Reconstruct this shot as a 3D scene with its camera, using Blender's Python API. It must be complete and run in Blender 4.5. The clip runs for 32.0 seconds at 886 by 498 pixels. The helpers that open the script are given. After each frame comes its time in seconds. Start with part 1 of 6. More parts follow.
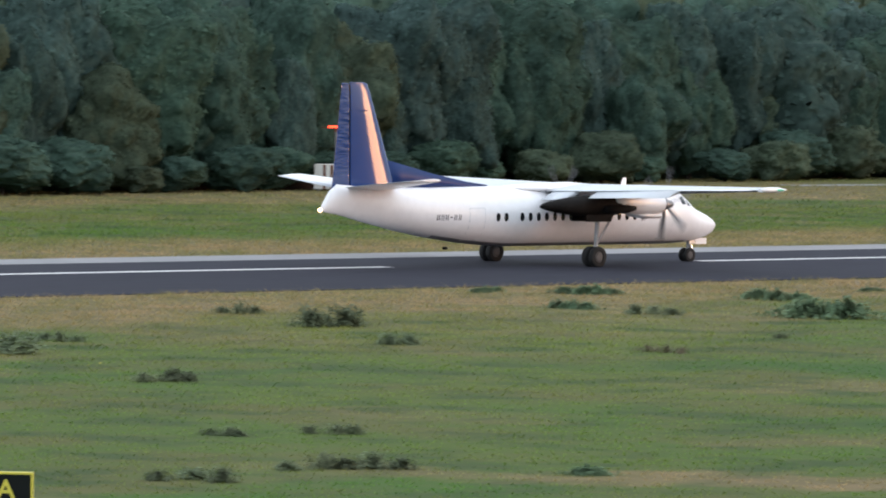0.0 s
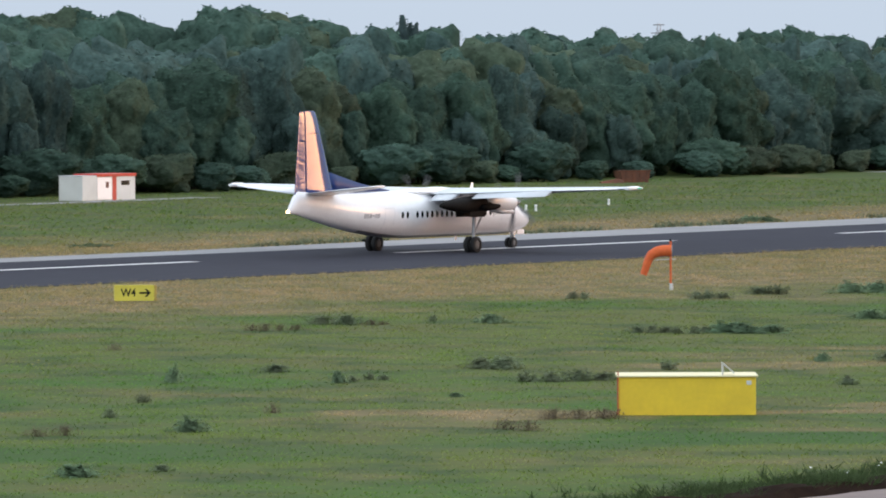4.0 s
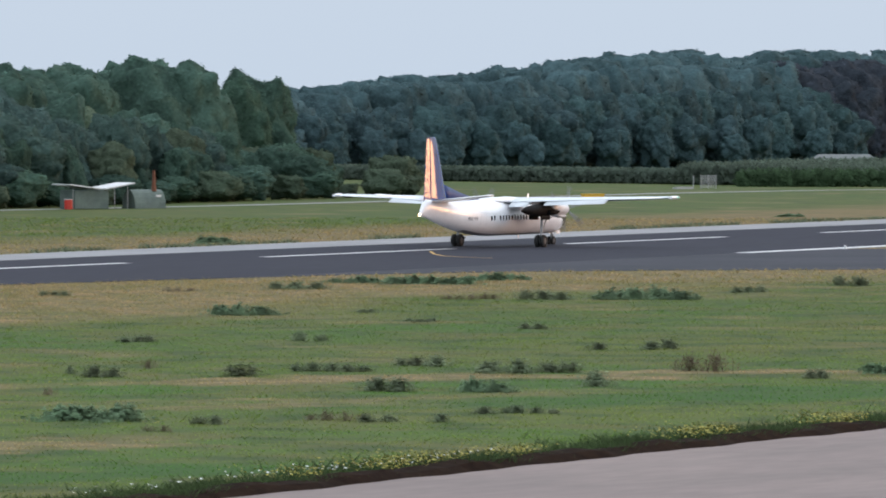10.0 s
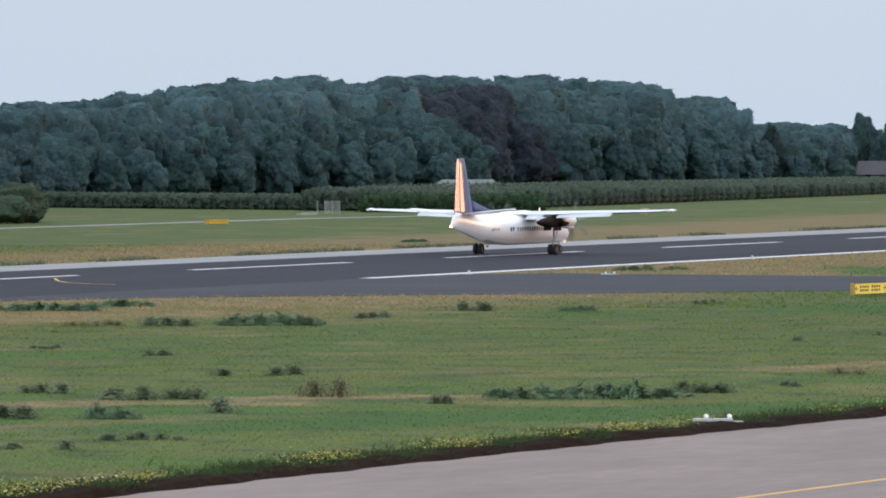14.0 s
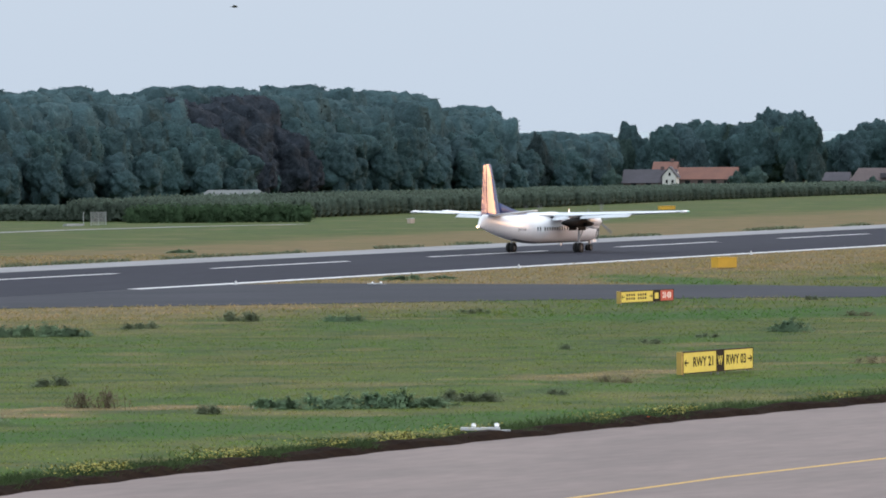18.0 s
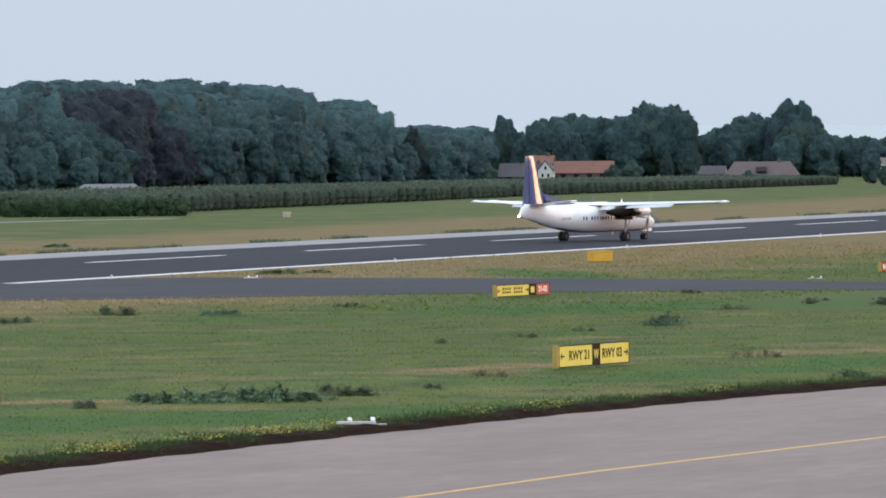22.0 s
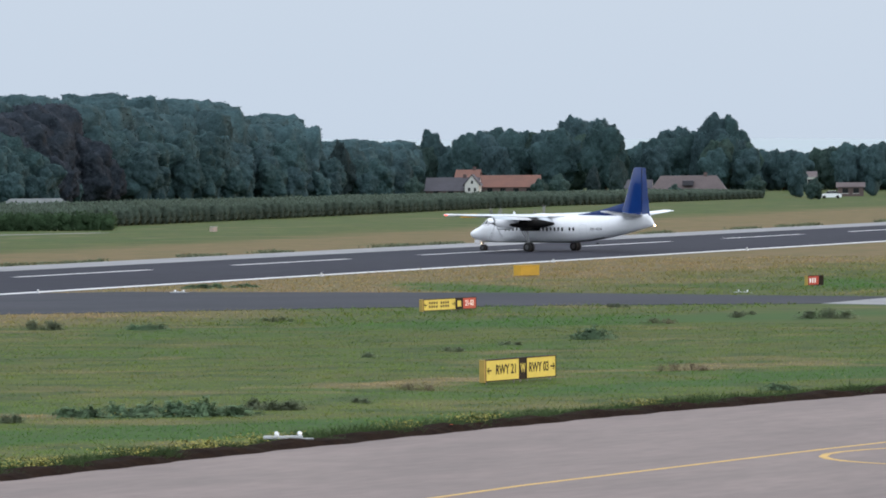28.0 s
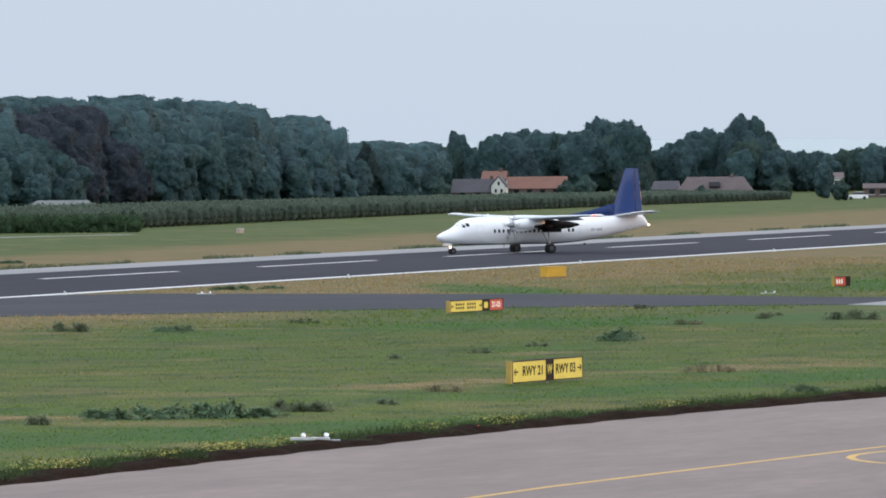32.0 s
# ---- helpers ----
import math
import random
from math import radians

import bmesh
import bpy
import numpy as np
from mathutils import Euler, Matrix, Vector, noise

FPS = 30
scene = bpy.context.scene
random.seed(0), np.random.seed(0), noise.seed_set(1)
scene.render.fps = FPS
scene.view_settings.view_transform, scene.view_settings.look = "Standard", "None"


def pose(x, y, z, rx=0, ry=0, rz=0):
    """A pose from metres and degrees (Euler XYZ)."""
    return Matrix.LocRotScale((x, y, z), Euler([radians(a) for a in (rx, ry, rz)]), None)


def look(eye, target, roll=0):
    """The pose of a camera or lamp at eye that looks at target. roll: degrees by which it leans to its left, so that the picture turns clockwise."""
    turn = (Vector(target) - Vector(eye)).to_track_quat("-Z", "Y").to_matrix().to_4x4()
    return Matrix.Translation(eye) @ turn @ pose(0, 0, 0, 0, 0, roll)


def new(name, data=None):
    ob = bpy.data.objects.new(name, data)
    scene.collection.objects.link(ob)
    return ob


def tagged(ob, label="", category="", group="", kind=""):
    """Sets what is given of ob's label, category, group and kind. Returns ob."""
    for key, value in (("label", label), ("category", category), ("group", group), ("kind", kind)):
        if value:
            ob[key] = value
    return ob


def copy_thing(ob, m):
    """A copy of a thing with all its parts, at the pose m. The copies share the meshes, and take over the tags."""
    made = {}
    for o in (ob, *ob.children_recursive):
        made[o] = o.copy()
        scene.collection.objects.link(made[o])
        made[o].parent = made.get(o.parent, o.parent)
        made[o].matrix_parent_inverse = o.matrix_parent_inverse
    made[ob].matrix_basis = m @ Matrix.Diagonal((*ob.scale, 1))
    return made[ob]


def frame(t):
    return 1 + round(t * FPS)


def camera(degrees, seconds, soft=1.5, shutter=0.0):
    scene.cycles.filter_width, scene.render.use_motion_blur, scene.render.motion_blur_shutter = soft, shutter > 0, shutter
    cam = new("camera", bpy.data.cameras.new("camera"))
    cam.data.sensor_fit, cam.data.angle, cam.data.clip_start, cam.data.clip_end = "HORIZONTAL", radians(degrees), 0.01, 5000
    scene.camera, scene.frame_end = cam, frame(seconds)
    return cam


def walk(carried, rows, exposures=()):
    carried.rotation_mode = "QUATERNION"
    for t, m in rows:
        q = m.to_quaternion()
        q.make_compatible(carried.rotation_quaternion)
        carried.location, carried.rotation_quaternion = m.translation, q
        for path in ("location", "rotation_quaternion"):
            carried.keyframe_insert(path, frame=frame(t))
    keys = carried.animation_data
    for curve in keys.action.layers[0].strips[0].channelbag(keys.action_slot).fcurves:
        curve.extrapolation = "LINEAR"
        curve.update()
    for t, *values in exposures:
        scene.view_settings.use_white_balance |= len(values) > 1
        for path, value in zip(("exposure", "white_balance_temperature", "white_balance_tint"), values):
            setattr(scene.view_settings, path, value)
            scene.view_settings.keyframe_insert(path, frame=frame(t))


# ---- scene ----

# The camera stands on a terrace beside the airfield and only turns. World: +y runs along the runway, the runway lies on the -x side.
EYE = (0.0, 0.0, 11.53)
cam = camera(7.635, 32.0, 1.8, 0.2)
# seconds, pan (degrees to the left of +y), tilt, roll
AIM = [(0, 48.265, -1.975, 0.79), (0.5, 46.506, -1.832, 0.74), (1, 44.229, -1.854, 0.85), (1.5, 42.528, -1.885, 0.50), (2, 41.009, -1.875, 0.22),
        (2.5, 39.251, -1.791, 0.00), (3, 37.700, -1.708, 0.04), (3.5, 36.140, -1.712, 0.07), (4, 35.243, -1.625, -0.20), (4.5, 34.445, -1.620, -0.16),
        (6.5, 30.981, -1.548, -0.01), (7, 30.173, -1.672, -0.10), (7.5, 29.004, -1.246, 0.01), (8, 28.542, -0.769, -0.04), (8.5, 28.249, -1.164, -0.01),
        (9, 27.990, -1.369, -0.01), (9.5, 27.750, -1.134, 0.07), (10, 27.158, -1.296, 0.03), (10.5, 26.380, -1.293, 0.01), (11, 25.911, -1.236, -0.05),
        (11.5, 25.624, -1.005, -0.12), (12, 25.249, -0.747, -0.18), (12.5, 25.114, -0.922, 0.06), (13, 24.903, -1.143, -0.01), (13.5, 24.401, -1.103, -0.09),
        (15.5, 23.090, -1.189, -0.03), (16, 22.921, -1.179, 0.03), (16.5, 22.190, -0.985, -0.26), (17, 21.618, -1.020, -0.46), (17.5, 21.904, -1.165, -0.44),
        (18, 21.900, -0.998, -0.39), (18.5, 21.715, -0.939, -0.33), (19, 21.518, -0.914, -0.41), (19.5, 21.456, -1.012, -0.36), (20, 21.405, -0.984, -0.27),
        (20.5, 21.305, -1.024, -0.27), (21, 21.078, -1.073, -0.30), (21.5, 20.922, -0.978, -0.37), (22, 20.830, -1.058, -0.41), (22.5, 20.767, -1.097, -0.39),
        (23, 20.682, -1.164, -0.32), (23.5, 20.577, -1.275, -0.35), (24, 20.592, -1.266, -0.42), (24.5, 20.682, -1.242, -0.41), (25, 20.889, -1.214, -0.42),
        (25.5, 21.061, -1.245, -0.37), (26, 20.943, -1.243, -0.26), (26.5, 20.432, -0.975, -0.39), (28.5, 20.191, -0.947, -0.46), (29, 20.277, -0.996, -0.48),
        (29.5, 20.485, -0.934, -0.45), (30, 20.454, -0.869, -0.44), (30.5, 20.400, -0.862, -0.43), (31, 20.386, -0.917, -0.43), (31.5, 20.397, -0.876, -0.47),
        (32, 20.426, -0.926, -0.51)]
walk(cam, [(t, pose(*EYE, 90 + tilt, 0, pan) @ pose(0, 0, 0, 0, 0, roll)) for t, pan, tilt, roll in AIM])

# ---- light ----
SUN_AZ, SUN_EL = radians(47), radians(4)     # azimuth from +x towards +y
world = bpy.data.worlds.new("world")
scene.world = world
world.use_nodes = True
wn, wl = world.node_tree.nodes, world.node_tree.links
sky = wn.new("ShaderNodeTexSky")
sky.sky_type, sky.sun_disc = "NISHITA", False
sky.sun_elevation, sky.sun_rotation = radians(8), radians(90) - SUN_AZ
sky.dust_density, sky.air_density, sky.ozone_density = 3.0, 1.2, 3.0
veil = wn.new("ShaderNodeMixRGB")             # thin even cloud over the clear sky
veil.blend_type = "MIX"
veil.inputs[0].default_value = 0.8
rise = wn.new("ShaderNodeSeparateXYZ")        # an overcast sky grows brighter towards the zenith
wl.new(wn.new("ShaderNodeTexCoord").outputs["Generated"], rise.inputs[0])
grade = wn.new("ShaderNodeMapRange")
grade.inputs["From Min"].default_value, grade.inputs["From Max"].default_value = 0.05, 0.18
wl.new(rise.outputs["Z"], grade.inputs["Value"])
cloud = wn.new("ShaderNodeMixRGB")
cloud.inputs[1].default_value = (3.62, 4.24, 5.08, 1)
cloud.inputs[2].default_value = (8.4, 9.1, 10.0, 1)
wl.new(grade.outputs[0], cloud.inputs[0])
wl.new(cloud.outputs[0], veil.inputs[2])
wl.new(sky.outputs[0], veil.inputs[1])
wl.new(veil.outputs[0], wn["Background"].inputs[0])
wn["Background"].inputs[1].default_value = 0.105
sun = new("sun", bpy.data.lights.new("sun", "SUN"))
sun.data.energy, sun.data.angle, sun.data.color = 0.64, radians(17), (1.0, 0.47, 0.21)
sun.matrix_world = look((math.cos(SUN_AZ) * 100, math.sin(SUN_AZ) * 100, math.tan(SUN_EL) * 100), (0, 0, 0))
scene.view_settings.exposure = 0.88


# ---- materials ----
def material(name, colour, rough=0.8, metal=0.0, second=None, scale=3.0, detail=5.0, fine=0.0, fine_scale=40.0, bump=0.0, bump_scale=30.0, spread=0.0,
             emit=0.0, coat=0.0, island=0.0, stretch=None, spec=0.5):
    """Principled material: two colours mixed by soft noise, a finer grain over it, bump, and a spread of brightness from object to object."""
    m = bpy.data.materials.new(name)
    m.use_nodes = True
    n, l = m.node_tree.nodes, m.node_tree.links
    b = n["Principled BSDF"]
    b.inputs["Roughness"].default_value, b.inputs["Metallic"].default_value = rough, metal
    b.inputs["Coat Weight"].default_value, b.inputs["Specular IOR Level"].default_value = coat, spec
    co = n.new("ShaderNodeTexCoord").outputs["Object"]
    if stretch:
        mp = n.new("ShaderNodeMapping")
        mp.inputs["Scale"].default_value = stretch
        l.new(co, mp.inputs[0])
        co = mp.outputs[0]
    col = None

    def tex(s, d=detail):
        t = n.new("ShaderNodeTexNoise")
        t.inputs["Scale"].default_value, t.inputs["Detail"].default_value = s, d
        l.new(co, t.inputs["Vector"])
        return t.outputs["Fac"]

    def mixed(fac, a, c, kind="MIX"):
        x = n.new("ShaderNodeMixRGB")
        x.blend_type = kind
        if isinstance(fac, float):
            x.inputs[0].default_value = fac
        else:
            l.new(fac, x.inputs[0])
        for i, v in ((1, a), (2, c)):
            if isinstance(v, tuple):
                x.inputs[i].default_value = (*v, 1)
            else:
                l.new(v, x.inputs[i])
        return x.outputs[0]

    def ramp(fac, lo, hi):
        r = n.new("ShaderNodeMapRange")
        r.inputs["From Min"].default_value, r.inputs["From Max"].default_value = lo, hi
        l.new(fac, r.inputs["Value"])
        return r.outputs[0]
    col = mixed(ramp(tex(scale), 0.35, 0.65), colour, second or tuple(0.8 * v for v in colour))
    if fine:
        g = ramp(tex(fine_scale, 3.0), 0.3, 0.7)
        dark = mixed(1.0, col, (1 - fine, 1 - fine, 1 - fine), "MULTIPLY")
        col = mixed(g, dark, col)
    for use, out in ((spread, "r"), (island, "i")):
        if use:
            src = n.new("ShaderNodeObjectInfo").outputs["Random"] if out == "r" else n.new("ShaderNodeNewGeometry").outputs["Random Per Island"]
            r = n.new("ShaderNodeMapRange")
            r.inputs["To Min"].default_value, r.inputs["To Max"].default_value = 1 - use, 1 + use
            l.new(src, r.inputs["Value"])
            h = n.new("ShaderNodeHueSaturation")
            l.new(r.outputs[0], h.inputs["Value"])
            l.new(col, h.inputs["Color"])
            if out == "r":
                r2 = n.new("ShaderNodeMapRange")
                r2.inputs["To Min"].default_value, r2.inputs["To Max"].default_value = 0.5 - use * 0.07, 0.5 + use * 0.07
                w = n.new("ShaderNodeMath")
                w.operation = "FRACT"
                mu = n.new("ShaderNodeMath")
                mu.operation = "MULTIPLY"
                mu.inputs[1].default_value = 7.31
                l.new(src, mu.inputs[0])
                l.new(mu.outputs[0], w.inputs[0])
                l.new(w.outputs[0], r2.inputs["Value"])
                l.new(r2.outputs[0], h.inputs["Hue"])
            col = h.outputs[0]
    l.new(col, b.inputs["Base Color"])
    if emit:
        l.new(col, b.inputs["Emission Color"])
        b.inputs["Emission Strength"].default_value = emit
    if bump:
        bp = n.new("ShaderNodeBump")
        bp.inputs["Strength"].default_value, bp.inputs["Distance"].default_value = bump, 0.05
        l.new(tex(bump_scale, 3.0), bp.inputs["Height"])
        l.new(bp.outputs[0], b.inputs["Normal"])
    return m


WHITE = material("white_paint", (0.92, 0.92, 0.94), 0.32, second=(0.89, 0.89, 0.91), scale=0.5, fine=0.05, fine_scale=3, coat=0.3)
BELLY = material("grey_belly", (0.30, 0.31, 0.32), 0.4, second=(0.22, 0.22, 0.23), scale=0.6, fine=0.1, fine_scale=4)
WING = material("pale_grey_wing_paint", (0.62, 0.66, 0.70), 0.4, second=(0.56, 0.60, 0.64), scale=0.5, fine=0.06, fine_scale=4)
BLUE = material("glossy_dark_blue_paint", (0.003, 0.030, 0.155), 0.08, second=(0.003, 0.026, 0.138), scale=0.4, bump=0.06, bump_scale=1.6, spec=0.6)
BLUEMATT = material("dark_blue_paint", (0.004, 0.028, 0.13), 0.45, second=(0.004, 0.024, 0.115), scale=0.4, spec=0.3)
RUDDER = material("wavy_dark_blue_paint", (0.003, 0.030, 0.155), 0.12, second=(0.003, 0.026, 0.138), scale=0.4, bump=0.42, bump_scale=2.2, stretch=(1, 0.8, 2.4), spec=0.9)
SOOT = material("sooty_dark_paint", (0.009, 0.009, 0.009), 0.75, second=(0.016, 0.014, 0.013), scale=1.2, fine=0.3, fine_scale=6, spec=0.1)
GLASS = material("dark_glass", (0.015, 0.018, 0.022), 0.08)
TYRE = material("tyre_rubber", (0.018, 0.018, 0.018), 0.85, fine=0.2)
METAL = material("dull_metal", (0.35, 0.35, 0.36), 0.4, 0.8, fine=0.15, fine_scale=10)
LEG = material("grey_gear_paint", (0.42, 0.42, 0.43), 0.45, fine=0.2, fine_scale=8)
BLADE = material("dark_blade", (0.20, 0.20, 0.21), 0.5)
RED = material("red_paint", (0.55, 0.035, 0.02), 0.5, second=(0.42, 0.03, 0.02), scale=1.0, fine=0.1)
YELLOW = material("yellow_paint", (0.80, 0.56, 0.03), 0.5, second=(0.72, 0.50, 0.03), scale=1.2, fine=0.07, fine_scale=6)
SIGNYEL = material("yellow_sign_face", (0.66, 0.57, 0.07), 0.45, second=(0.60, 0.52, 0.07), scale=2.0)
BLACK = material("black_paint", (0.010, 0.012, 0.012), 0.6, spec=0.1)
ORANGE = material("orange_cloth", (0.72, 0.14, 0.035), 0.8, second=(0.62, 0.11, 0.03), scale=4.0, fine=0.12, fine_scale=20)
RUST = material("rusty_steel", (0.20, 0.07, 0.035), 0.85, second=(0.12, 0.05, 0.03), scale=1.5, fine=0.3, fine_scale=9)
CAMO = material("grey_green_tarpaulin", (0.13, 0.17, 0.15), 0.85, second=(0.08, 0.11, 0.10), scale=0.7, fine=0.2, fine_scale=5)
BARS = material("grey_lettering", (0.10, 0.10, 0.12), 0.5)
GLOWRED = material("red_beacon", (1.0, 0.06, 0.02), 0.4, emit=2.5)
GLOWWHITE = material("white_lamp", (1.0, 0.66, 0.36), 0.4, emit=8.0)
GLOWGREEN = material("green_lamp", (0.05, 0.4, 0.25), 0.3, emit=0.3)
ROOFRED = material("orange_roof_tiles", (0.20, 0.088, 0.062), 0.8, second=(0.165, 0.075, 0.056), scale=0.4, fine=0.2, fine_scale=3)
ROOFDARK = material("dark_roof_tiles", (0.075, 0.07, 0.085), 0.8, second=(0.06, 0.056, 0.068), scale=0.4, fine=0.2, fine_scale=3)
ROOFBROWN = material("brown_roof_tiles", (0.125, 0.095, 0.095), 0.8, second=(0.105, 0.08, 0.08), scale=0.4, fine=0.2, fine_scale=3)
BRICK = material("brown_brick", (0.15, 0.105, 0.10), 0.85, second=(0.12, 0.088, 0.084), scale=0.5, fine=0.2, fine_scale=4)
PLASTER = material("white_plaster", (0.72, 0.71, 0.68), 0.8, second=(0.62, 0.61, 0.58), scale=0.5)
LAMPGREY = material("pale_plastic", (0.62, 0.63, 0.64), 0.5, second=(0.5, 0.5, 0.5), scale=4.0)
BARK = material("bark", (0.07, 0.055, 0.045), 0.9, second=(0.045, 0.037, 0.03), scale=2.0, fine=0.3, fine_scale=8)


# ---- building tools ----
def mesh(name, verts, faces, mat, smooth=False):
    me = bpy.data.meshes.new(name)
    me.from_pydata([tuple(v) for v in verts], [], [tuple(f) for f in faces])
    if smooth:
        me.polygons.foreach_set("use_smooth", [True] * len(me.polygons))
    me.materials.append(mat)
    me.update()
    return me


def part(name, bm, mat, parent, label="", smooth=False):
    """Links a bmesh as one mesh object under a thing or a part."""
    me = bpy.data.meshes.new(name)
    bm.to_mesh(me)
    bm.free()
    me.materials.append(mat)
    if smooth:                                # end caps stay flat
        me.polygons.foreach_set("use_smooth", [len(f.vertices) < 5 for f in me.polygons])
    return child(name, me, parent, label)


def child(name, me, parent, label="", m=None):
    ob = new(name, me)
    ob.parent = parent
    if m is not None:
        ob.matrix_basis = m
    return tagged(ob, label) if label else ob


def thing(name, label, category, group="", m=None):
    ob = new(name)
    ob.empty_display_size = 0.3
    if m is not None:
        ob.matrix_basis = m
    return tagged(ob, label, category, group)


def add_box(bm, x0, x1, y0, y1, z0, z1, bevel=0.0, m=None):
    vs = [bm.verts.new(v) for v in ((x0, y0, z0), (x1, y0, z0), (x1, y1, z0), (x0, y1, z0), (x0, y0, z1), (x1, y0, z1), (x1, y1, z1), (x0, y1, z1))]
    fs = [bm.faces.new([vs[i] for i in f]) for f in ((3, 2, 1, 0), (4, 5, 6, 7), (0, 1, 5, 4), (1, 2, 6, 5), (2, 3, 7, 6), (3, 0, 4, 7))]
    if bevel:
        bmesh.ops.bevel(bm, geom=list({e for f in fs for e in f.edges}), offset=bevel, segments=2, affect="EDGES", profile=0.6)
    if m is not None:
        bmesh.ops.transform(bm, matrix=m, verts=bm.verts)
    return bm


def box(x0, x1, y0, y1, z0, z1, bevel=0.0, m=None):
    return add_box(bmesh.new(), x0, x1, y0, y1, z0, z1, bevel, m)


def add_tube(bm, a, b, r0, r1=None, n=10, caps=True):
    a, b = Vector(a), Vector(b)
    q = (b - a).to_track_quat("Z", "Y").to_matrix()
    rings = []
    for p, r in ((a, r0), (b, r0 if r1 is None else r1)):
        rings.append([bm.verts.new(p + q @ Vector((r * math.cos(2 * math.pi * i / n), r * math.sin(2 * math.pi * i / n), 0))) for i in range(n)])
    for i in range(n):
        bm.faces.new((rings[0][i], rings[0][(i + 1) % n], rings[1][(i + 1) % n], rings[1][i]))
    if caps:
        bm.faces.new(rings[0][::-1])
        bm.faces.new(rings[1])
    return bm


def tube(a, b, r0, r1=None, n=10):
    return add_tube(bmesh.new(), a, b, r0, r1, n)


def loft(rings, close=True):
    """A closed skin over rings of equal length."""
    bm = bmesh.new()
    vr = [[bm.verts.new(p) for p in ring] for ring in rings]
    n = len(vr[0])
    for a, b in zip(vr, vr[1:]):
        for i in range(n):
            bm.faces.new((a[i], a[(i + 1) % n], b[(i + 1) % n], b[i]))
    if close:
        bm.faces.new(vr[0][::-1])
        bm.faces.new(vr[-1])
    bmesh.ops.recalc_face_normals(bm, faces=bm.faces)
    return bm


def oval(y, bottom, top, half, x=0.0, n=28, power=1.0):
    zc, h = (bottom + top) / 2, (top - bottom) / 2
    out = []
    for i in range(n):
        a = 2 * math.pi * i / n
        c, s = math.cos(a), math.sin(a)
        out.append((x + half * math.copysign(abs(c) ** power, c), y, zc + h * math.copysign(abs(s) ** power, s)))
    return out


def airfoil(n=11, thick=0.12):
    """Points of a symmetric section: (chord fraction from the nose, half thickness), nose to tail."""
    out = []
    for i in range(n):
        x = 0.5 - 0.5 * math.cos(math.pi * i / (n - 1))
        t = 5 * thick * (0.2969 * math.sqrt(x) - 0.126 * x - 0.3516 * x * x + 0.2843 * x ** 3 - 0.1036 * x ** 4)
        out.append((x, t))
    return out


def section(le, te, across, thick=0.12, a=0.0, b=1.0, n=11):
    """A ring round an aerofoil between leading edge le and trailing edge te, from chord fraction a to b; across: the thickness direction."""
    le, te, w = Vector(le), Vector(te), Vector(across)
    chord = (te - le).length
    pts = [(x, t) for x, t in airfoil(31, thick)]
    xs = [a + (b - a) * (0.5 - 0.5 * math.cos(math.pi * i / (n - 1))) for i in range(n)]
    half = [np.interp(x, [p[0] for p in pts], [p[1] for p in pts]) for x in xs]
    half = [max(h, 0.003) for h in half]
    up = [le + (te - le) * x + w * (h * chord) for x, h in zip(xs, half)]
    down = [le + (te - le) * x - w * (h * chord) for x, h in zip(xs, half)]
    return up + down[::-1]


# ---- the setting: ground, runway, taxiways ----
RWY = -231.8            # centreline of the runway
EDGE = -206.0           # its painted near edge


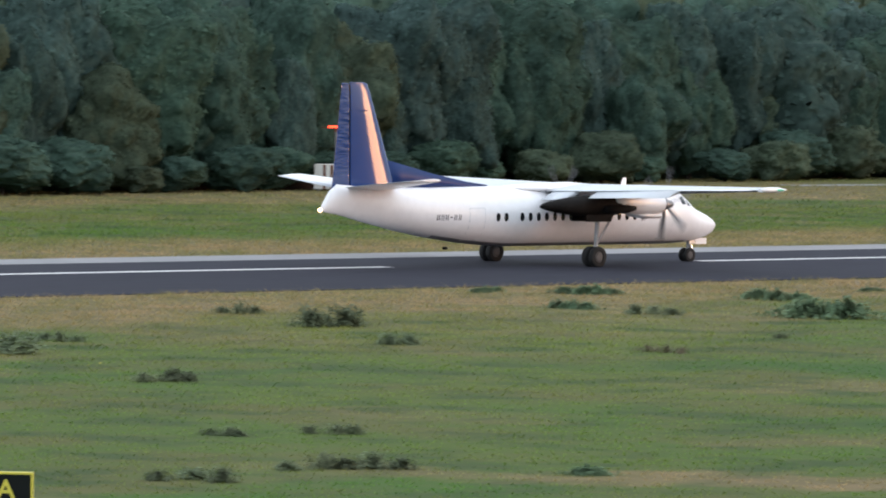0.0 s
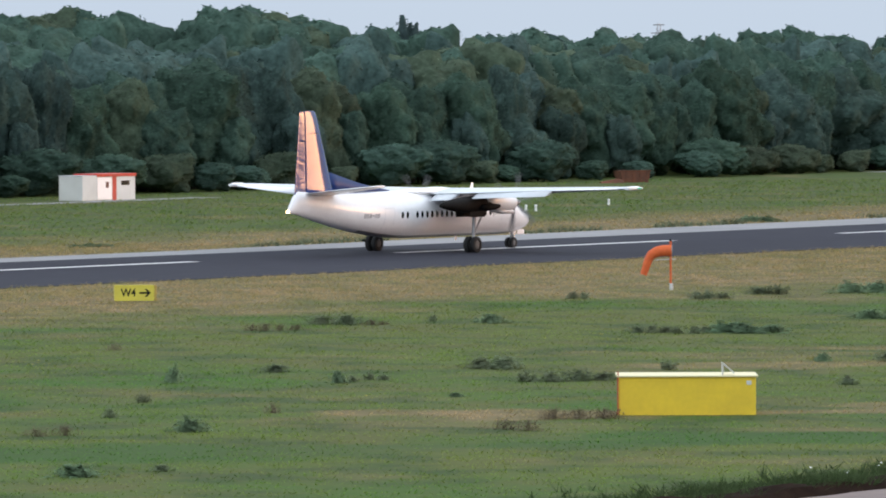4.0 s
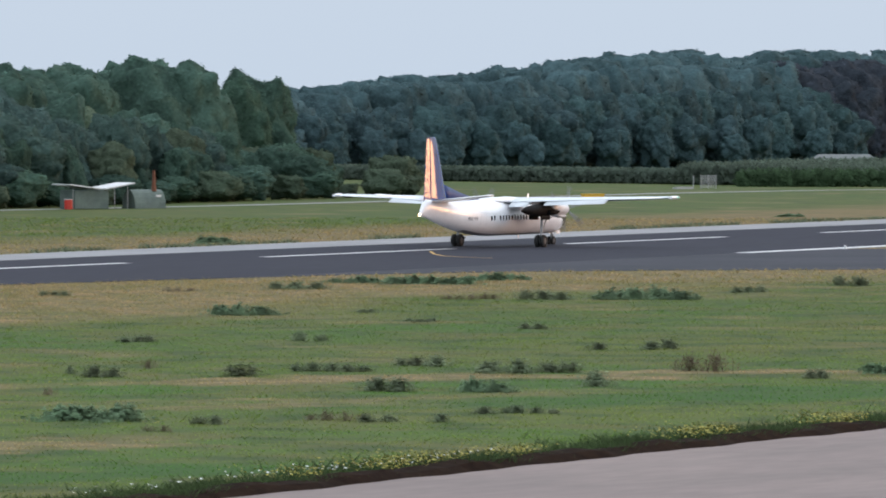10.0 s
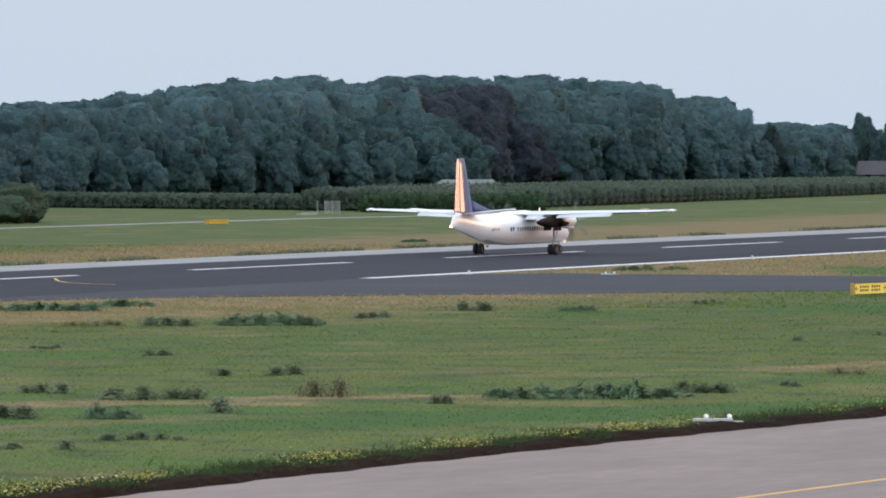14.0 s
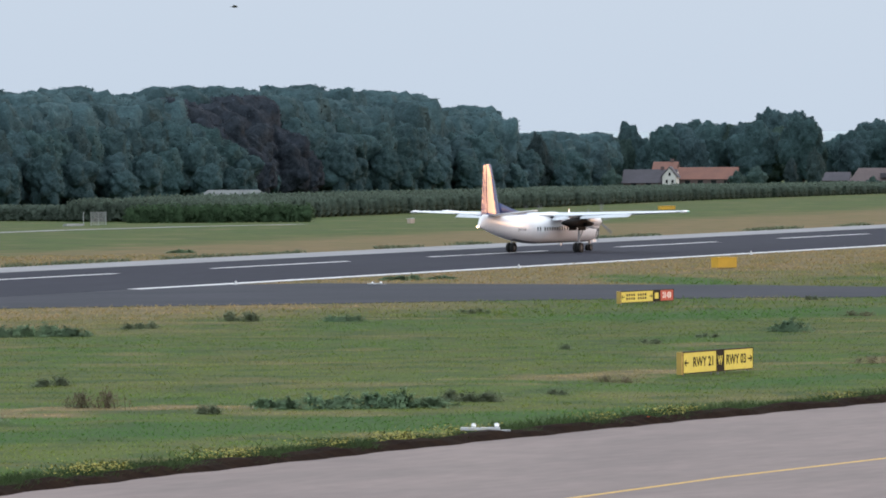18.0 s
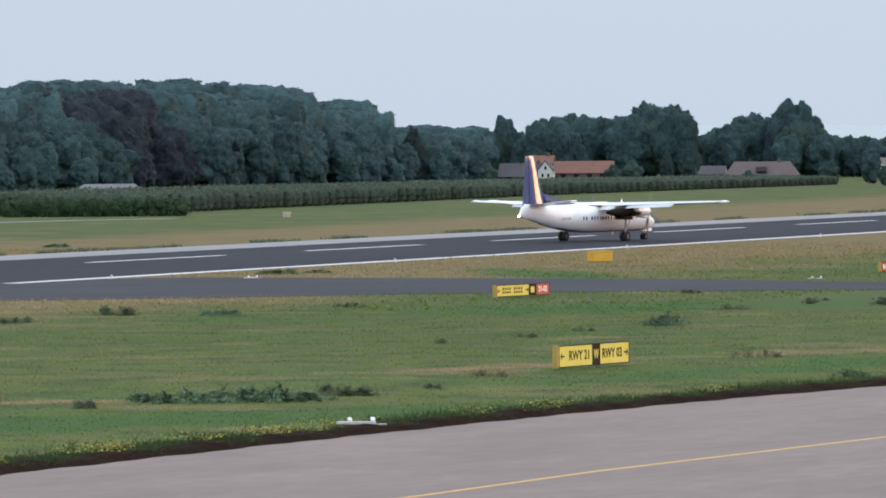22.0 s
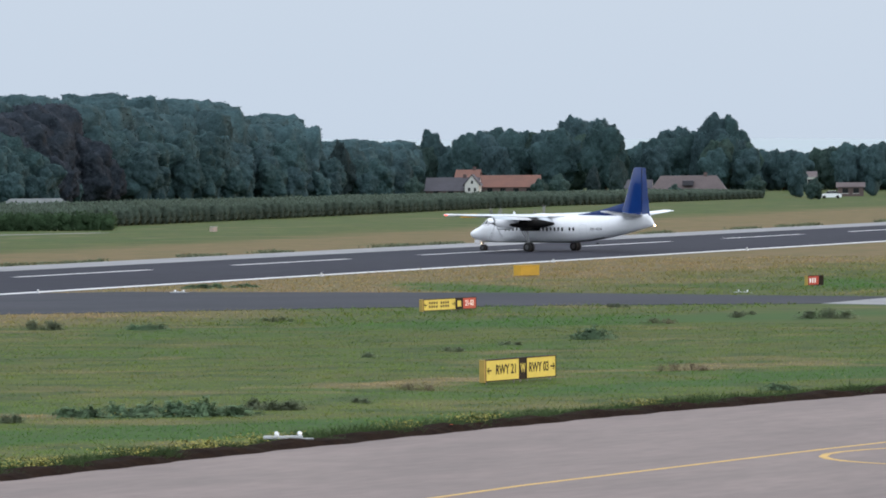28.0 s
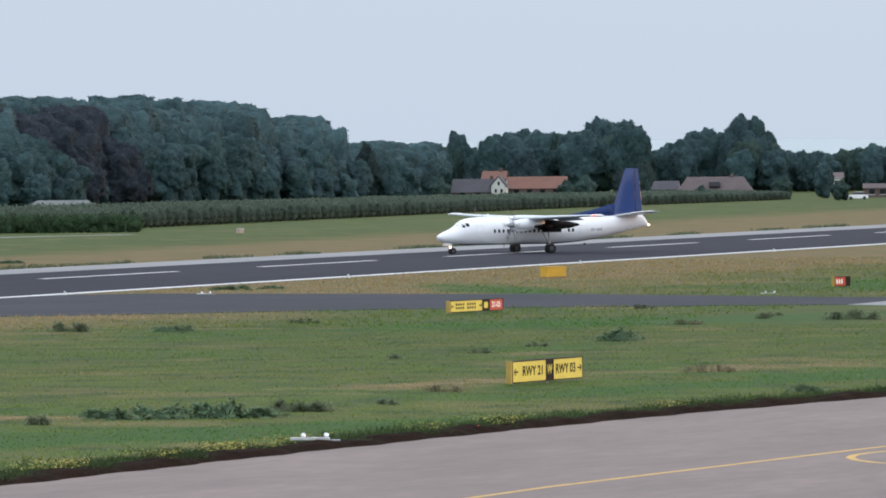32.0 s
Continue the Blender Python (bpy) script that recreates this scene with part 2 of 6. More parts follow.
def grass_material(name, lift=1.0, tuft=False):
    """Mown and dry grass: green fields, straw strips beside the paving, darker weedy patches."""
    m = bpy.data.materials.new(name)
    m.use_nodes = True
    n, l = m.node_tree.nodes, m.node_tree.links
    b = n["Principled BSDF"]
    b.inputs["Roughness"].default_value = 0.95
    b.inputs["Specular IOR Level"].default_value = 0.15
    geo = n.new("ShaderNodeNewGeometry")
    pos = geo.outputs["Position"]
    sep = n.new("ShaderNodeSeparateXYZ")
    l.new(pos, sep.inputs[0])

    def noise_at(scale, detail=4.0, stretch=(1, 1, 0)):
        mp = n.new("ShaderNodeMapping")
        mp.inputs["Scale"].default_value = stretch
        l.new(pos, mp.inputs[0])
        t = n.new("ShaderNodeTexNoise")
        t.inputs["Scale"].default_value, t.inputs["Detail"].default_value = scale, detail
        l.new(mp.outputs[0], t.inputs["Vector"])
        return t.outputs["Fac"]

    def rng(v, a, c, lo=0.0, hi=1.0):
        r = n.new("ShaderNodeMapRange")
        for k, x in (("From Min", a), ("From Max", c), ("To Min", lo), ("To Max", hi)):
            r.inputs[k].default_value = x
        l.new(v, r.inputs["Value"])
        return r.outputs[0]

    def calc(op, a, c):
        x = n.new("ShaderNodeMath")
        x.operation = op
        for i, v in ((0, a), (1, c)):
            if isinstance(v, float):
                x.inputs[i].default_value = v
            else:
                l.new(v, x.inputs[i])
        return x.outputs[0]

    def mix(f, a, c):
        x = n.new("ShaderNodeMixRGB")
        l.new(f, x.inputs[0])
        for i, v in ((1, a), (2, c)):
            if isinstance(v, tuple):
                x.inputs[i].default_value = (*[k * lift for k in v], 1)
            else:
                l.new(v, x.inputs[i])
        return x.outputs[0]
    def ellipse(x, y, turn, long, wide):
        """1 inside a ragged patch, 0 outside."""
        mp = n.new("ShaderNodeMapping")
        mp.vector_type = "TEXTURE"
        mp.inputs["Location"].default_value = (x, y, 0)
        mp.inputs["Rotation"].default_value = (0, 0, radians(turn))
        mp.inputs["Scale"].default_value = (long / 2, wide / 2, 1000)
        l.new(torn, mp.inputs[0])
        v = n.new("ShaderNodeVectorMath")
        v.operation = "LENGTH"
        l.new(mp.outputs[0], v.inputs[0])
        return rng(v.outputs["Value"], 0.55, 1.05, 1.0, 0.0)
    tear = n.new("ShaderNodeTexNoise")
    tear.inputs["Scale"].default_value, tear.inputs["Detail"].default_value = 0.16, 5.0
    l.new(pos, tear.inputs["Vector"])
    shift = n.new("ShaderNodeVectorMath")
    shift.operation = "MULTIPLY_ADD"
    shift.inputs[1].default_value, shift.inputs[2].default_value = (16, 16, 0), (-8, -8, 0)
    l.new(tear.outputs["Color"], shift.inputs[0])
    move = n.new("ShaderNodeVectorMath")
    l.new(pos, move.inputs[0])
    l.new(shift.outputs[0], move.inputs[1])
    torn = move.outputs[0]
    warp = rng(noise_at(0.06, 6.0), 0.25, 0.75, -15.0, 15.0)
    beside = calc("ADD", sep.outputs["X"], 231.8)                # from the runway's centre, positive on the near side
    near = calc("SUBTRACT", calc("ADD", beside, warp), rng(sep.outputs["Y"], 190.0, 360.0, 0.0, 20.0))
    near = calc("MULTIPLY", rng(near, 33.0, 52.0, 1.0, 0.0), calc("GREATER_THAN", beside, 0.0))
    far = calc("SUBTRACT", calc("SUBTRACT", calc("MULTIPLY", warp, 0.5), beside), rng(sep.outputs["Y"], 300.0, 1000.0, 0.0, 44.0))
    far = calc("MULTIPLY", rng(far, 24.0, 40.0, 1.0, 0.0), calc("LESS_THAN", beside, 0.0))
    foot = calc("MULTIPLY", rng(calc("ADD", sep.outputs["X"], warp), -316.0, -302.0, 0.8, 0.0), rng(sep.outputs["Y"], 330.0, 370.0, 1.0, 0.0))
    strip = calc("MAXIMUM", calc("MAXIMUM", near, far), foot)
    col = mix(rng(noise_at(0.035, 6.0), 0.38, 0.60), (0.080, 0.106, 0.020), (0.042, 0.098, 0.014))
    col = mix(rng(noise_at(0.14, 7.0), 0.46, 0.62, 0.0, 0.85), col, (0.088, 0.092, 0.028))
    col = mix(rng(sep.outputs["Y"], 190.0, 400.0, 0.0, 0.5), col, (0.046, 0.064, 0.015))
    col = mix(rng(noise_at(0.09, 7.0), 0.56, 0.66, 0.0, 0.65), col, (0.150, 0.118, 0.056))
    col = mix(rng(noise_at(0.24, 8.0), 0.49, 0.63, 0.0, 0.85), col, (0.032, 0.060, 0.017))
    col = mix(rng(noise_at(1.3, 6.0), 0.48, 0.70, 0.0, 0.35), col, (0.110, 0.100, 0.040))
    straw = mix(rng(noise_at(0.5, 7.0), 0.38, 0.62), (0.215, 0.150, 0.078), (0.120, 0.098, 0.044))
    straw = mix(rng(sep.outputs["Y"], 300.0, 520.0, 0.0, 0.6), straw, (0.150, 0.100, 0.046))
    col = mix(calc("MULTIPLY", strip, rng(noise_at(0.20, 6.0), 0.36, 0.60, 1.0, 0.62)), col, straw)
    for x, y, turn, long, wide, how in STRAW_PATCHES:
        col = mix(calc("MULTIPLY", ellipse(x, y, turn, long, wide), how), col, straw)
    for x, y, turn, long, wide in LUSH_PATCHES:
        col = mix(calc("MULTIPLY", ellipse(x, y, turn, long, wide), 0.8), col, (0.030, 0.078, 0.014))
    val = n.new("ShaderNodeHueSaturation")
    src = geo.outputs["Random Per Island"] if tuft else noise_at(6.0, 3.0)
    l.new(rng(src, 0.0 if tuft else 0.3, 1.0 if tuft else 0.7, 0.93 if tuft else 0.94, 1.07 if tuft else 1.06), val.inputs["Value"])
    l.new(col, val.inputs["Color"])
    l.new(val.outputs[0], b.inputs["Base Color"])
    if tuft:                                  # blades let light through
        t, ms = n.new("ShaderNodeBsdfTranslucent"), n.new("ShaderNodeMixShader")
        ms.inputs[0].default_value = 0.5
        l.new(val.outputs[0], t.inputs[0])
        l.new(b.outputs[0], ms.inputs[1])
        l.new(t.outputs[0], ms.inputs[2])
        l.new(ms.outputs[0], n["Material Output"].inputs[0])
    return m


# dry and lush places in the near meadow: x, y, turn in degrees, length, width (and strength)
STRAW_PATCHES = [(-129, 240, 48, 26, 7, 0.85), (-116, 254, 48, 22, 7, 0.9), (-111, 295, 66, 22, 6, 0.8), (-103, 318, 62, 26, 6, 0.7), (-122, 178, 42, 20, 8, 0.85), (-113, 189, 55, 18, 8, 0.8),
                 (-115, 160, 45, 20, 5, 0.6), (-116, 121, 42, 34, 7, 0.8), (-133, 212, 42, 18, 6, 0.7), (-121, 219, 52, 16, 6, 0.6), (-139, 226, 45, 16, 6, 0.6)]
LUSH_PATCHES = [(-176, 484, -60, 60, 10), (-150, 500, -70, 50, 8), (-135, 400, 60, 60, 22), (-104, 240, 62, 70, 12), (-106, 172, 50, 50, 9), (-96, 300, 75, 50, 8), (-126, 148, 45, 40, 12), (-150, 166, 45, 46, 12)]
GRASS = grass_material("grass_field")
TUFT = grass_material("grass_blades", 2.4, True)
ASPHALT = material("runway_asphalt", (0.026, 0.028, 0.041), 0.92, second=(0.033, 0.035, 0.049), scale=0.05, fine=0.22, fine_scale=1.2, stretch=(1, 0.25, 1), spec=0.1)
OLDASPHALT = material("taxiway_asphalt", (0.054, 0.056, 0.069), 0.92, second=(0.042, 0.046, 0.057), scale=0.08, fine=0.2, fine_scale=1.5, spec=0.1)
CONCRETE = material("taxiway_concrete", (0.236, 0.188, 0.174), 0.85, second=(0.196, 0.157, 0.147), scale=0.22, detail=7.0, fine=0.14, fine_scale=1.4, stretch=(1, 0.3, 1), spec=0.2)
SHOULDER = material("pale_concrete", (0.26, 0.26, 0.27), 0.85, second=(0.21, 0.21, 0.22), scale=0.12, fine=0.15, fine_scale=1.0)
LINE = material("white_marking_paint", (0.80, 0.80, 0.80), 0.7, second=(0.66, 0.66, 0.67), scale=0.8, fine=0.2, fine_scale=5)
YLINE = material("yellow_marking_paint", (0.62, 0.37, 0.07), 0.7, second=(0.52, 0.32, 0.08), scale=0.7, fine=0.2, fine_scale=4)
# dark soil, its colour taken lower still for shade under overhanging plants
EARTH = material("shade_darkened_soil", (0.015, 0.009, 0.007), 0.95, second=(0.026, 0.016, 0.011), spec=0.02, scale=1.6, fine=0.3, fine_scale=6)


def sheet(name, pts, z, mat, label, cat, thick=0.0, parent=None):
    """A flat area with a downward skirt."""
    bm = bmesh.new()
    top = [bm.verts.new((x, y, z)) for x, y in pts]
    f = bm.faces.new(top)
    if f.normal.z < 0:
        f.normal_flip()
    f.normal_update()
    if thick:
        low = [bm.verts.new((x, y, z - thick)) for x, y in pts]
        for i in range(len(pts)):
            j = (i + 1) % len(pts)
            bm.faces.new((top[i], top[j], low[j], low[i]))
    bmesh.ops.recalc_face_normals(bm, faces=bm.faces)
    if f.normal.z < 0:
        bmesh.ops.reverse_faces(bm, faces=bm.faces)
    ob = part(name, bm, mat, parent, "" if parent else label)
    return ob if parent else tagged(ob, label, cat, kind="structure")


sheet("ground", [(-4500, -4500), (4500, -4500), (4500, 4500), (-4500, 4500)], 0.0, GRASS, "wide airfield grassland, green with straw-dry strips", "ground")
runway = sheet("runway", [(-213.2, -400), (-213.2, 345), (EDGE - 0.9, 372), (EDGE - 0.9, 1500), (-243.5, 1500), (-243.5, 420), (-240.8, 330), (-240.8, -400)], 0.03, ASPHALT, "dark grey asphalt runway with worn white markings", "runway", 0.1)
sheet("runway_shoulder", [(-240.8, -400), (-240.8, 330), (-243.5, 420), (-243.5, 1500), (-252.8, 1500), (-252.8, 430), (-250.0, 370), (-246.0, 320), (-246.0, -400)], 0.026, SHOULDER, "pale concrete shoulder along the runway", "shoulder", 0.1)
sheet("edge_strip", [(EDGE - 0.9, 452), (EDGE - 0.9, 1500), (EDGE + 0.6, 1500), (EDGE + 0.6, 466)], 0.026, SHOULDER, "narrow pale paved strip outside the runway edge line", "shoulder", 0.1)
# link taxiway that flares into the runway
flare = [(-207.2, 371), (-203.5, 384), (-198.5, 395), (-190, 404), (-178, 413), (-165, 426), (-150, 435), (-134, 440), (-134, 459), (-147, 463), (-165, 470), (-188, 471),
         (-200, 472), (EDGE - 0.88, 466)]
sheet("link_taxiway", flare, 0.022, OLDASPHALT, "dark asphalt link taxiway that flares into the runway", "taxiway", 0.1)
sheet("link_taxiway_concrete", [(-134, 440), (-60, 400), (-60, 425), (-134, 459)], 0.022, SHOULDER, "pale concrete end of the link taxiway", "taxiway", 0.1)
BAY = [(-93.0, -100), (-92.8, 180), (-92.4, 205), (-91.4, 226), (-89.9, 246), (-87.9, 264), (-84.6, 283), (-80, 303), (-70, 335), (-52, 370)]
sheet("taxiway", BAY + [(-30, 370), (-30, -100)], 0.03, CONCRETE, "pale pinkish grey concrete taxiway", "taxiway", 0.12)
rings = []
for k in range(481):                          # low crumbling bank of soil along the taxiway
    y = -60 + 0.875 * k
    x = float(np.interp(y, [q[1] for q in BAY], [q[0] for q in BAY]))
    hb = 0.27 + 0.06 * math.sin(0.9 * y) + 0.04 * math.sin(2.3 * y + 1)
    j = 0.12 * math.sin(0.7 * y) + 0.10 * math.sin(1.6 * y + 2)
    rings.append([(x + 0.15 + j, y, -0.05), (x + 0.15 + j, y, 0.034), (x - 0.25 + j, y, hb * 0.8), (x - 0.7 - j, y, hb), (x - 1.5, y, hb * 0.7), (x - 3.0, y, -0.05)])
tagged(part("soil_verge", loft(rings), EARTH, None, "dark bare soil bank along the taxiway edge, deepened for shade"), category="verge", kind="structure")
# runway markings, each stripe a piece
stripe = mesh("centre_stripe", [(-0.45, 0, 0), (0.45, 0, 0), (0.45, 30, 0), (-0.45, 30, 0), (-0.45, 0, -0.003), (0.45, 0, -0.003), (0.45, 30, -0.003), (-0.45, 30, -0.003)],
              [(0, 1, 2, 3), (0, 4, 5, 1), (1, 5, 6, 2), (2, 6, 7, 3), (3, 7, 4, 0)], LINE)
for k in range(-4, 20):
    child("centre_stripe", stripe, runway, m=pose(RWY, 173.4 + 50 * k, 0.035))
sheet("edge_line", [(EDGE, 452), (EDGE, 1400), (EDGE - 1.35, 1400), (EDGE - 1.35, 452)], 0.035, LINE, "", "", 0.002, runway)


def ribbon(name, pts, width, z, mat, parent):
    """A painted line along a polyline, with a little thickness."""
    bm = bmesh.new()
    P = [Vector((x, y, 0)) for x, y in pts]
    rows = []
    for i, p in enumerate(P):
        d = (P[min(i + 1, len(P) - 1)] - P[max(i - 1, 0)]).normalized()
        n = Vector((-d.y, d.x, 0)) * width / 2
        rows.append([bm.verts.new(p + n * k + Vector((0, 0, h))) for k, h in ((1, z - 0.003), (1, z), (-1, z), (-1, z - 0.003))])
    for a, b in zip(rows, rows[1:]):
        for i in range(3):
            bm.faces.new((a[i], a[i + 1], b[i + 1], b[i]))
    bmesh.ops.recalc_face_normals(bm, faces=bm.faces)
    if sum(f.normal.z for f in bm.faces) < 0:
        bmesh.ops.reverse_faces(bm, faces=bm.faces)
    return part(name, bm, mat, parent)


for pts in ([(-339, 335), (-337, 370), (-337, 400), (-339, 430), (-341, 448)], [(-355, 578), (-351, 600), (-347, 630), (-346, 680), (-346, 735), (-341, 765), (-334, 782)]):
    tagged(ribbon("service_road", pts, 3.2, 0.02, SHOULDER, None), "narrow pale concrete service road before the woods", "road", kind="structure")
taxiway = bpy.data.objects["taxiway"]
ribbon("centre_line", [(-74.5, 20), (-74.4, 150), (-74.3, 190), (-73.7, 208), (-72.5, 221), (-71.3, 234), (-69.2, 252), (-66, 272), (-60, 300), (-50, 330)], 0.33, 0.036, YLINE, taxiway)
ribbon("turning_line", [(-61.5 + 8.6 * math.cos(a), 231.5 + 8.6 * math.sin(a)) for a in [radians(90 + 12 * i) for i in range(22)]], 0.33, 0.0365, YLINE, taxiway)
ribbon("turn_off_line", [(-229.2, 444.7), (-224.8, 436.8), (-221.7, 432.3), (-218.7, 429.7), (-215.6, 428.0)], 0.22, 0.037, YLINE, runway)


RIM = material("dull_rim_paint", (0.10, 0.10, 0.105), 0.6, fine=0.2, fine_scale=8)


# ---- the airliner: +y forward, origin on the ground under the main wheels ----
def wheel(name, r, w, parent, at_place):
    bm = bmesh.new()
    prof = [(-w / 2, r * 0.55), (-w / 2, r * 0.86), (-w * 0.36, r * 0.97), (0, r), (w * 0.36, r * 0.97), (w / 2, r * 0.86), (w / 2, r * 0.55)]
    n = 24
    rings = [[bm.verts.new((x, q * math.cos(2 * math.pi * i / n), q * math.sin(2 * math.pi * i / n))) for i in range(n)] for x, q in prof]
    for a, b in zip(rings, rings[1:]):
        for i in range(n):
            bm.faces.new((a[i], a[(i + 1) % n], b[(i + 1) % n], b[i]))
    bmesh.ops.recalc_face_normals(bm, faces=bm.faces)
    wh = part(name, bm, TYRE, parent, "black tyre on a pale rim", True)
    wh.matrix_basis = pose(*at_place)
    bm = bmesh.new()
    for s in (-1, 1):
        add_tube(bm, (s * w * 0.30, 0, 0), (s * w * 0.46, 0, 0), r * 0.56, r * 0.30, 16)
        for i in range(6):
            a = i * math.pi / 3
            add_tube(bm, (s * w * 0.40, r * 0.40 * math.cos(a), r * 0.40 * math.sin(a)), (s * w * 0.47, r * 0.40 * math.cos(a), r * 0.40 * math.sin(a)), r * 0.06, n=6)
    part("rim", bm, RIM, wh, "dull dark grey rim")
    return wh


def airliner():
    p = thing("airliner", "white twin-propeller airliner with a glossy dark blue fin", "aeroplane")
    body = [(11.3, 1.70, 1.80, 0.05), (11.22, 1.56, 1.94, 0.18), (11.0, 1.40, 2.08, 0.34), (10.6, 1.22, 2.28, 0.54), (10.1, 1.10, 2.46, 0.74), (9.6, 1.02, 2.66, 0.91), (9.25, 0.98, 2.88, 1.0),
            (8.9, 0.95, 3.18, 1.09), (8.5, 0.93, 3.44, 1.17), (8.0, 0.91, 3.60, 1.25), (7.4, 0.90, 3.70, 1.32), (6.6, 0.90, 3.75, 1.36), (3.0, 0.90, 3.75, 1.36), (0, 0.90, 3.75, 1.36),
            (-2.5, 0.90, 3.75, 1.36), (-4.0, 0.97, 3.75, 1.34), (-5.5, 1.10, 3.74, 1.28), (-7.5, 1.36, 3.72, 1.14), (-9.5, 1.72, 3.75, 0.90), (-11.2, 2.08, 3.82, 0.63),
            (-12.4, 2.36, 3.88, 0.40), (-13.0, 2.50, 3.90, 0.28), (-13.4, 2.56, 3.55, 0.20), (-13.75, 2.61, 3.05, 0.13), (-13.92, 2.64, 2.78, 0.06)]
    fus = part("fuselage", loft([oval(y, b, t, h, n=40) for y, b, t, h in body]), WHITE, p, "white rounded fuselage with a grey belly", True)
    me = fus.data
    me.materials.append(BELLY)
    for f in me.polygons:                     # grey belly below a level line
        c = f.center
        lo = np.interp(-c.y, [-v[0] for v in body], [v[1] for v in body])
        hi = np.interp(-c.y, [-v[0] for v in body], [v[2] for v in body])
        if c.z < lo + (hi - lo) * 0.07 and -7.0 < c.y < 9.0:
            f.material_index = 1

    def skin(y, z):
        """Half width of the fuselage at a station and height."""
        lo = np.interp(-y, [-v[0] for v in body], [v[1] for v in body])
        hi = np.interp(-y, [-v[0] for v in body], [v[2] for v in body])
        w = np.interp(-y, [-v[0] for v in body], [v[3] for v in body])
        q = (z - (lo + hi) / 2) / ((hi - lo) / 2)
        return w * math.sqrt(max(0.0, 1 - q * q))

    def patch(y0, y1, z0, z1, s, off=0.008, ny=2, nz=3, round_off=0.0):
        """A thin panel that follows the skin."""
        bm = bmesh.new()
        vs = []
        for j in range(nz + 1):
            z = z0 + (z1 - z0) * j / nz
            cut = round_off if j in (0, nz) else 0.0
            vs.append([bm.verts.new((s * (skin(y0 + cut + (y1 - y0 - 2 * cut) * i / ny, z) + off), y0 + cut + (y1 - y0 - 2 * cut) * i / ny, z)) for i in range(ny + 1)])
        for j in range(nz):
            for i in range(ny):
                f = bm.faces.new((vs[j][i], vs[j][i + 1], vs[j + 1][i + 1], vs[j + 1][i]))
                if s < 0:
                    f.normal_flip()
        return bm
    # cabin windows: two aft of the gap, the rest in one row
    for s in (-1, 1):
        for y in [-4.05, -3.55] + [-2.55 + 0.52 * i for i in range(16)]:
            w = part("cabin_window", patch(y - 0.125, y + 0.125, 2.13, 2.52, s, 0.006, round_off=0.06), GLASS, p, "small dark rounded cabin window")
        # doors outlined by dark seams
        for y0, y1, z0, z1 in ((-5.75, -4.85, 1.25, 2.75), (6.55, 7.3, 1.2, 2.9)):
            door = part("cabin_door", patch(y0, y1, z0, z1, s, 0.007, 2, 6), WHITE, p, "white cabin door with thin dark seams", True)
            for a, b, c, d in ((y0 - 0.03, y0, z0, z1), (y1, y1 + 0.03, z0, z1), (y0, y1, z0 - 0.03, z0), (y0, y1, z1, z1 + 0.03)):
                part("door_seam", patch(a, b, c, d, s, 0.006, 1, 5), WING, door)
        # registration as plain bars
        for i in range(6):
            y = -6.35 - 0.25 * i
            if i == 2:
                part("lettering_bar", patch(y - 0.08, y + 0.08, 2.31, 2.37, s, 0.006), BARS, p, "dark grey lettering")
            else:
                for d in (-0.07, 0.04):
                    part("lettering_bar", patch(y + d - 0.02, y + d + 0.03, 2.20, 2.47, s, 0.006), BARS, p, "dark grey lettering")
        # cockpit side windows
        for y0, y1, z0, z1 in ((8.05, 8.42, 2.82, 3.18), (8.50, 8.92, 2.74, 3.10)):
            part("cockpit_window", patch(y0, y1, z0, z1, s, 0.006, 2, 3, 0.03), GLASS, p, "dark cockpit side window")
    # windscreen panes on the slope ahead of the cockpit
    for x0 in (-0.74, -0.36, 0.02, 0.40):
        bm = bmesh.new()
        vs = []
        for y, z in ((8.72, 3.20), (9.12, 2.90)):
            row = []
            for x in (x0, x0 + 0.34):
                lo, hi = (np.interp(-y, [-v[0] for v in body], [v[k] for v in body]) for k in (1, 2))
                w = np.interp(-y, [-v[0] for v in body], [v[3] for v in body])
                zz = (lo + hi) / 2 + (hi - lo) / 2 * math.sqrt(max(0.0, 1 - (x / w) ** 2)) + 0.012
                row.append(bm.verts.new((x, y, zz)))
            vs.append(row)
        bm.faces.new((vs[0][0], vs[0][1], vs[1][1], vs[1][0]))
        bmesh.ops.recalc_face_normals(bm, faces=bm.faces)
        part("windscreen", bm, GLASS, p, "dark windscreen pane")
    # wing, one half each side, with flaps let down
    fair = loft([oval(y, b, t, h, n=20) for y, b, t, h in ((3.6, 3.55, 3.70, 0.2), (3.0, 3.4, 3.82, 0.9), (1.5, 3.4, 3.92, 1.2), (-0.8, 3.4, 3.86, 1.1), (-2.2, 3.5, 3.80, 0.6), (-2.8, 3.6, 3.72, 0.2))])
    part("wing_fairing", fair, WHITE, p, "white fairing over the wing root", True)
    for s in (-1, 1):
        up = (0, 0, 1)
        st = [(0.0, 2.95, -0.75, 3.54, 0.17), (3.6, 2.80, -0.60, 3.62, 0.16), (9.0, 2.25, 0.02, 3.80, 0.15), (14.0, 1.70, 0.32, 3.95, 0.13), (14.45, 1.45, 0.36, 3.965, 0.10)]
        w = part("wing", loft([section((s * x, le, z), (s * x, te, z - 0.03), up, th) for x, le, te, z, th in st]), WING, p, "long straight pale grey wing", True)
